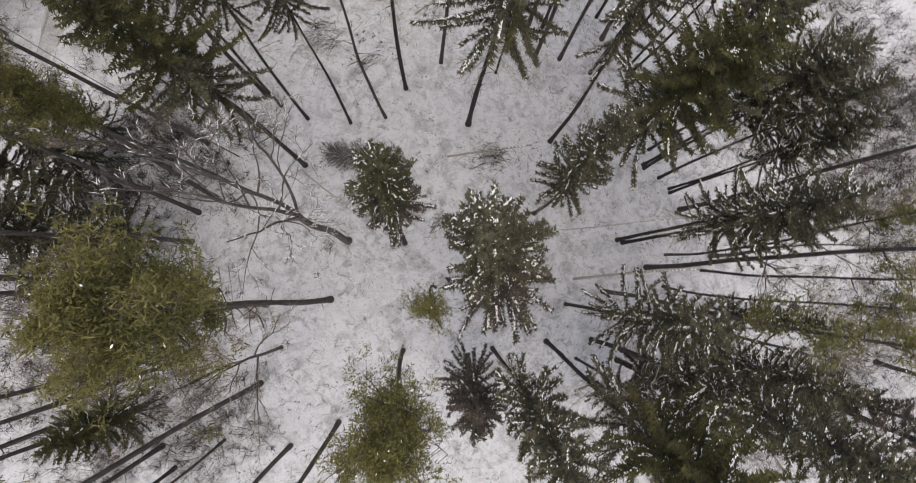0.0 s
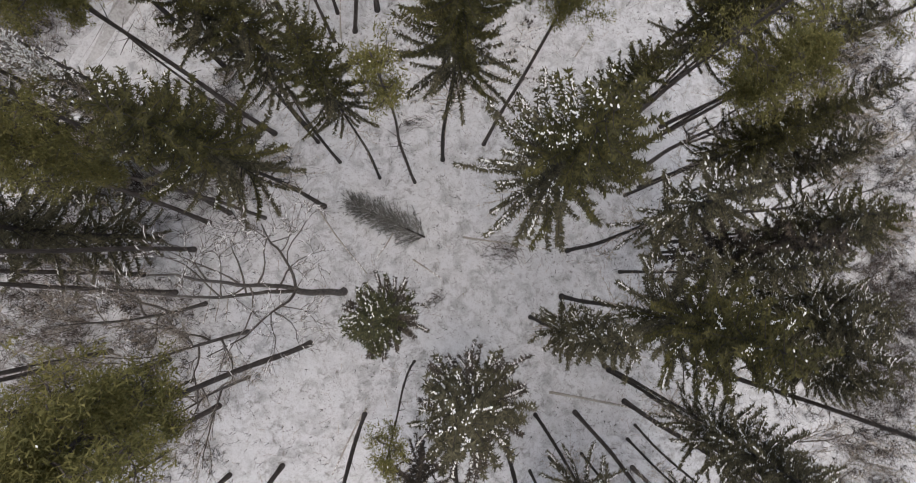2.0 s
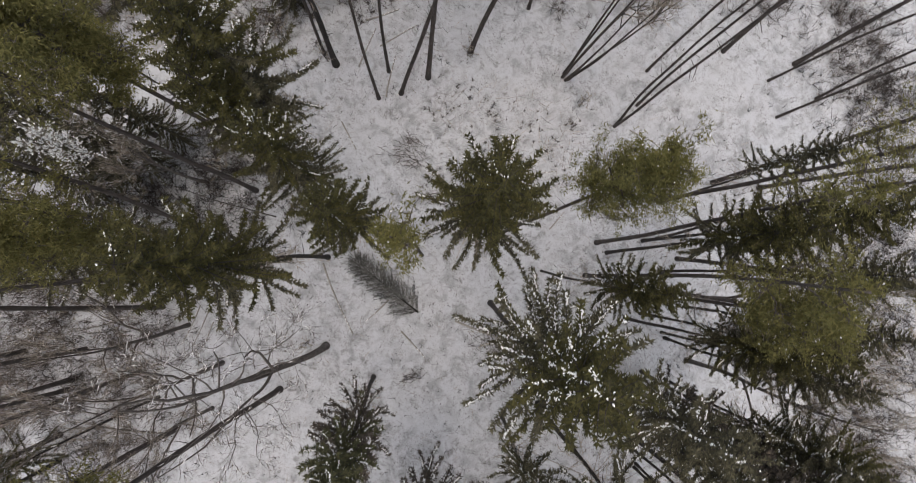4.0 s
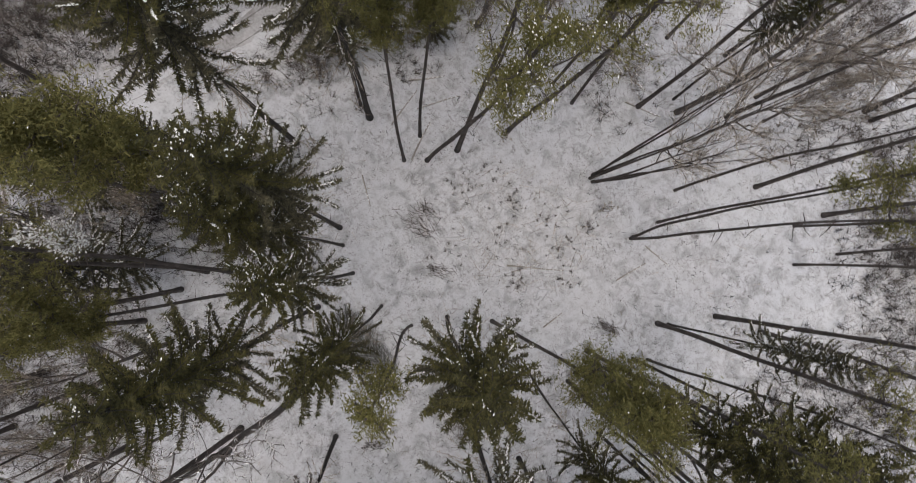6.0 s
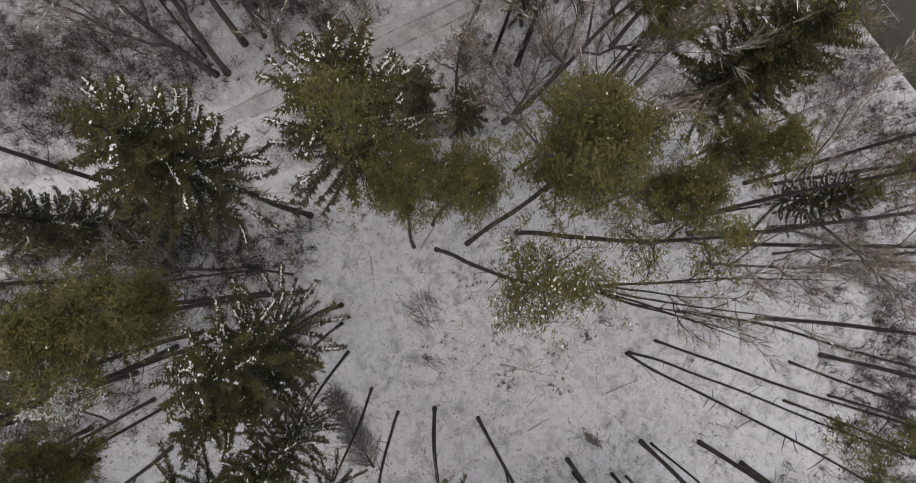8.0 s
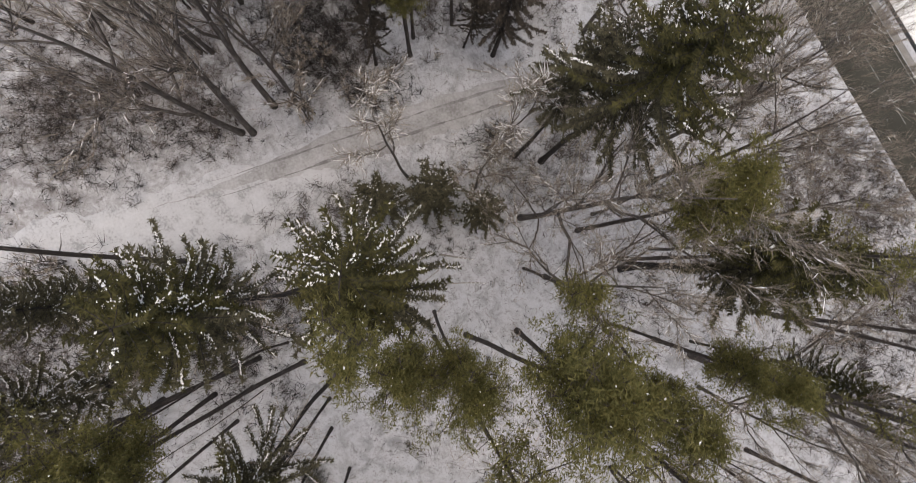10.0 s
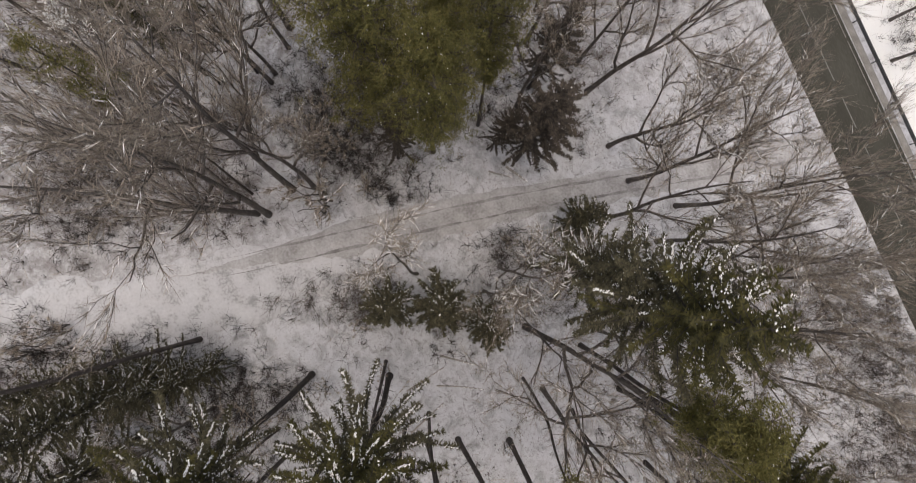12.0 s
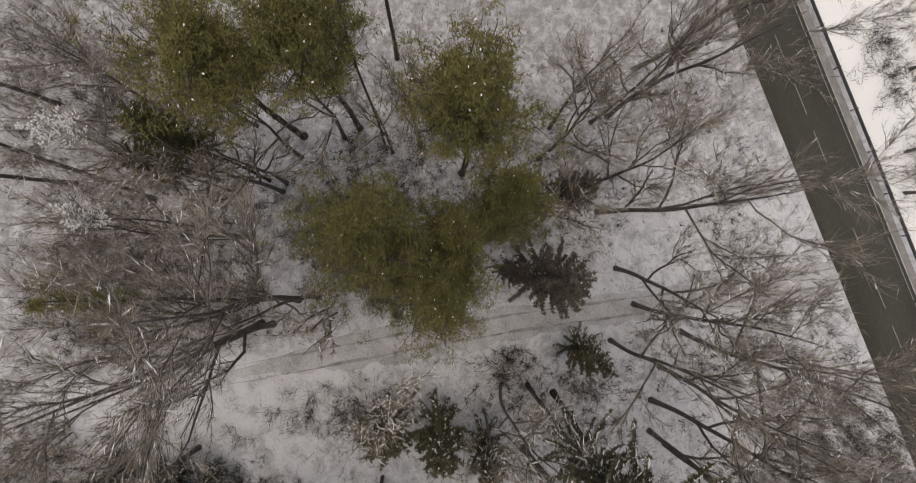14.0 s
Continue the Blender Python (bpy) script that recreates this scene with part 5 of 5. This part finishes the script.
thicket(38.9, 15.5, 5, True)
thicket(29.5, 13.0, 4, True)
thicket(3.9, 62.4, 5, True)
thicket(7.6, 53.0, 4, True)
thicket(16.7, 51.1, 5, True)
thicket(21.2, 44.0, 4, True)
thicket(-45.2, 8.5, 5, True)
thicket(-37.2, 26.9, 3, True)
thicket(-41.0, 25.4, 3, True)
thicket(-34.6, 27.4, 1.5, True)
thicket(-4.6, 62.4, 4, True)
thicket(21.7, 45.8, 4, True)
thicket(25.7, 41.5, 4, True)
thicket(-38.1, 27.7, 2.5, True)
thicket(-41.3, 26.6, 3, True)
thicket(-39.5, 77.5, 2.5, True)
thicket(-34.2, 77.9, 2, True)
thicket(-37.7, 77.9, 3)
thicket(-26.5, 75.8, 2.5, True)
thicket(-28.6, 76.4, 2)
thicket(-35.8, 76.6, 2.5, True)
thicket(-25.3, 6.5, 3.5, True)
thicket(-22.3, 11.0, 3, True)
thicket(-21.1, 14.8, 2, True)
thicket(-64.1, 9.0, 5)
thicket(-56.9, 14.4, 4)
thicket(-51.9, 18.1, 3, True)
thicket(-55.4, 12.9, 3, True)
thicket(22.0, 30.6, 4, True)
thicket(30.0, 30.5, 5, True)
thicket(34.9, 26.4, 4, True)
thicket(30.9, 29.0, 4, True)
thicket(-43.4, 9.0, 5, True)
thicket(-38.5, 11.9, 4, True)
thicket(-37.6, 27.6, 2.5, True)
thicket(-30.7, 29.5, 3, True)
thicket(-24.2, 35.6, 3, True)
tree("shrub", -25.09, 24.40, -25.09, 24.40, 3.5, 1.3)
thicket(-39.2, 47.2, 3)
thicket(-43.1, 44.4, 3)
thicket(-24.4, 35.8, 1.2, True)
thicket(-29.2, 3.8, 3.5, True)
thicket(-25.4, 9.4, 3, True)
thicket(-28.7, 2.3, 3, True)
thicket(-32.4, -1.6, 3, True)
thicket(-42.7, 28.3, 4, True)
thicket(-39.7, 30.1, 3, True)
thicket(-39.9, 34.6, 4)
thicket(-39.0, 24.5, 2.5, True)
thicket(-36.4, 37.3, 3)
thicket(-34.6, 29.3, 2.5)
thicket(-37.4, 27.9, 2, True)
thicket(-8.2, 58.6, 4)
thicket(-4.1, 63.6, 4)
thicket(-6.1, 51.5, 3)
thicket(-6.7, 66.3, 3, True)
thicket(9.7, 47.5, 4)
thicket(19.7, 48.3, 4)
thicket(6.0, 56.7, 4)
thicket(-56.3, 6.3, 4, True)
thicket(-60.4, 10.7, 4, True)
thicket(-32.3, -2.7, 2.5, True)
thicket(-29.8, -0.2, 2.5, True)
thicket(-26.3, 4.9, 2.5, True)
thicket(-21.1, 11.8, 2, True)
thicket(-23.1, 7.0, 2.2, True)
thicket(-26.6, 1.8, 2.5, True)
tree("shrub", -31.98, -1.87, -31.98, -1.87, 5, 1.2)
tree("shrub", -25.71, 5.61, -25.71, 5.61, 4, 1.2)
tree("shrub", -21.55, 10.44, -21.55, 10.44, 3.5, 1.1)
thicket(38.2, 13.8, 4, True)
thicket(37.6, 5.0, 4, True)
thicket(26.5, 36.2, 4, True)
thicket(-28.4, -4.5, 4, True)
thicket(-26.9, -0.5, 3, True)
thicket(-36.5, 48.2, 3)
thicket(-40.3, 5.3, 4, True)
thicket(-37.0, 16.6, 3, True)
thicket(38.4, 8.7, 4)
thicket(29.8, 34.3, 4, True)
thicket(-40.8, 28.2, 3, True)
thicket(-36.4, 29.1, 3)
thicket(-31.5, 80.5, 3, True)
thicket(-41.0, 82.0, 3, True)
thicket(-22.0, 79.0, 2.5, True)
thicket(-21.0, 8.0, 3, True)
thicket(-23.5, 11.0, 3, True)
thicket(-18.0, 7.2, 3, True)
thicket(-19.5, 12.0, 2.5, True)
thicket(-24.5, 3.5, 3, True)
thicket(-15.0, 10.5, 2, True)
thicket(-36.5, 40.0, 3.5, True)
thicket(-39.0, 42.0, 4, True)
thicket(-33.5, 42.5, 2.5, True)
thicket(-32.0, 45.0, 3)
thicket(-41.5, 33.0, 3.5, True)
thicket(-45.0, 30.0, 4, True)
thicket(-47.5, 36.0, 4, True)
thicket(-44.0, 40.0, 4, True)
thicket(-33.5, 28.5, 2, True)


def felling_slash(x, y, rx, ry, count):
    """Sticks left lying over a cleared patch, most of them buried so that only a snowy ridge shows."""
    rng = np.random.default_rng(71)
    r, a = np.sqrt(rng.random(count)), rng.uniform(0, 6.28, count)
    px, py = x + rx * r * np.cos(a), y + ry * r * np.sin(a)
    for mat, low, high, thick, text in ((CLEAN_SNOW, 0, 0.62, 1.9, "loose sticks buried under thin snow"), (TWIG, 0.62, 1.0, 0.8, "loose brown sticks half sunk in thin snow")):
        sh = Shape()
        for k in range(int(count * low), int(count * high)):
            t, n = rng.uniform(0, 6.28), rng.uniform(0.3, 1.9)
            c = np.array([px[k], py[k], float(ground_height(px[k], py[k])) + 0.012])
            d = np.array([math.cos(t), math.sin(t), rng.normal() * 0.015]) * n / 2
            w = rng.uniform(0.014, 0.026) * thick
            sh.tube([c - d, c + rng.normal(0, 0.05, 3) * np.array([1, 1, 0.2]), c + d], [w, w * 0.8, w * 0.3], 5, False)
        tagged(new("brushwood", sh.mesh("brushwood", mat, True)), text, "brush", kind="stuff")


thicket(-2.32, 26.76, 1.5, False, 0.3)
thicket(-9.23, 23.49, 1.5, False, 0.3)
thicket(-5.26, 25.63, 1.5, False, 0.3)
thicket(0.04, 25.65, 1.5, False, 0.3)
thicket(-6.5, 18.6, 1.1, False, 0.28)
thicket(-8.0, 26.2, 1.1, False, 0.28)
thicket(2.5, 24.0, 1.1, False, 0.28)
thicket(-1.0, 20.5, 1.1, False, 0.28)
thicket(-4.0, 21.8, 1.1, False, 0.28)
thicket(1.0, 28.2, 1.1, False, 0.28)
felling_slash(-3.2, 24.3, 6.5, 5.0, 330)
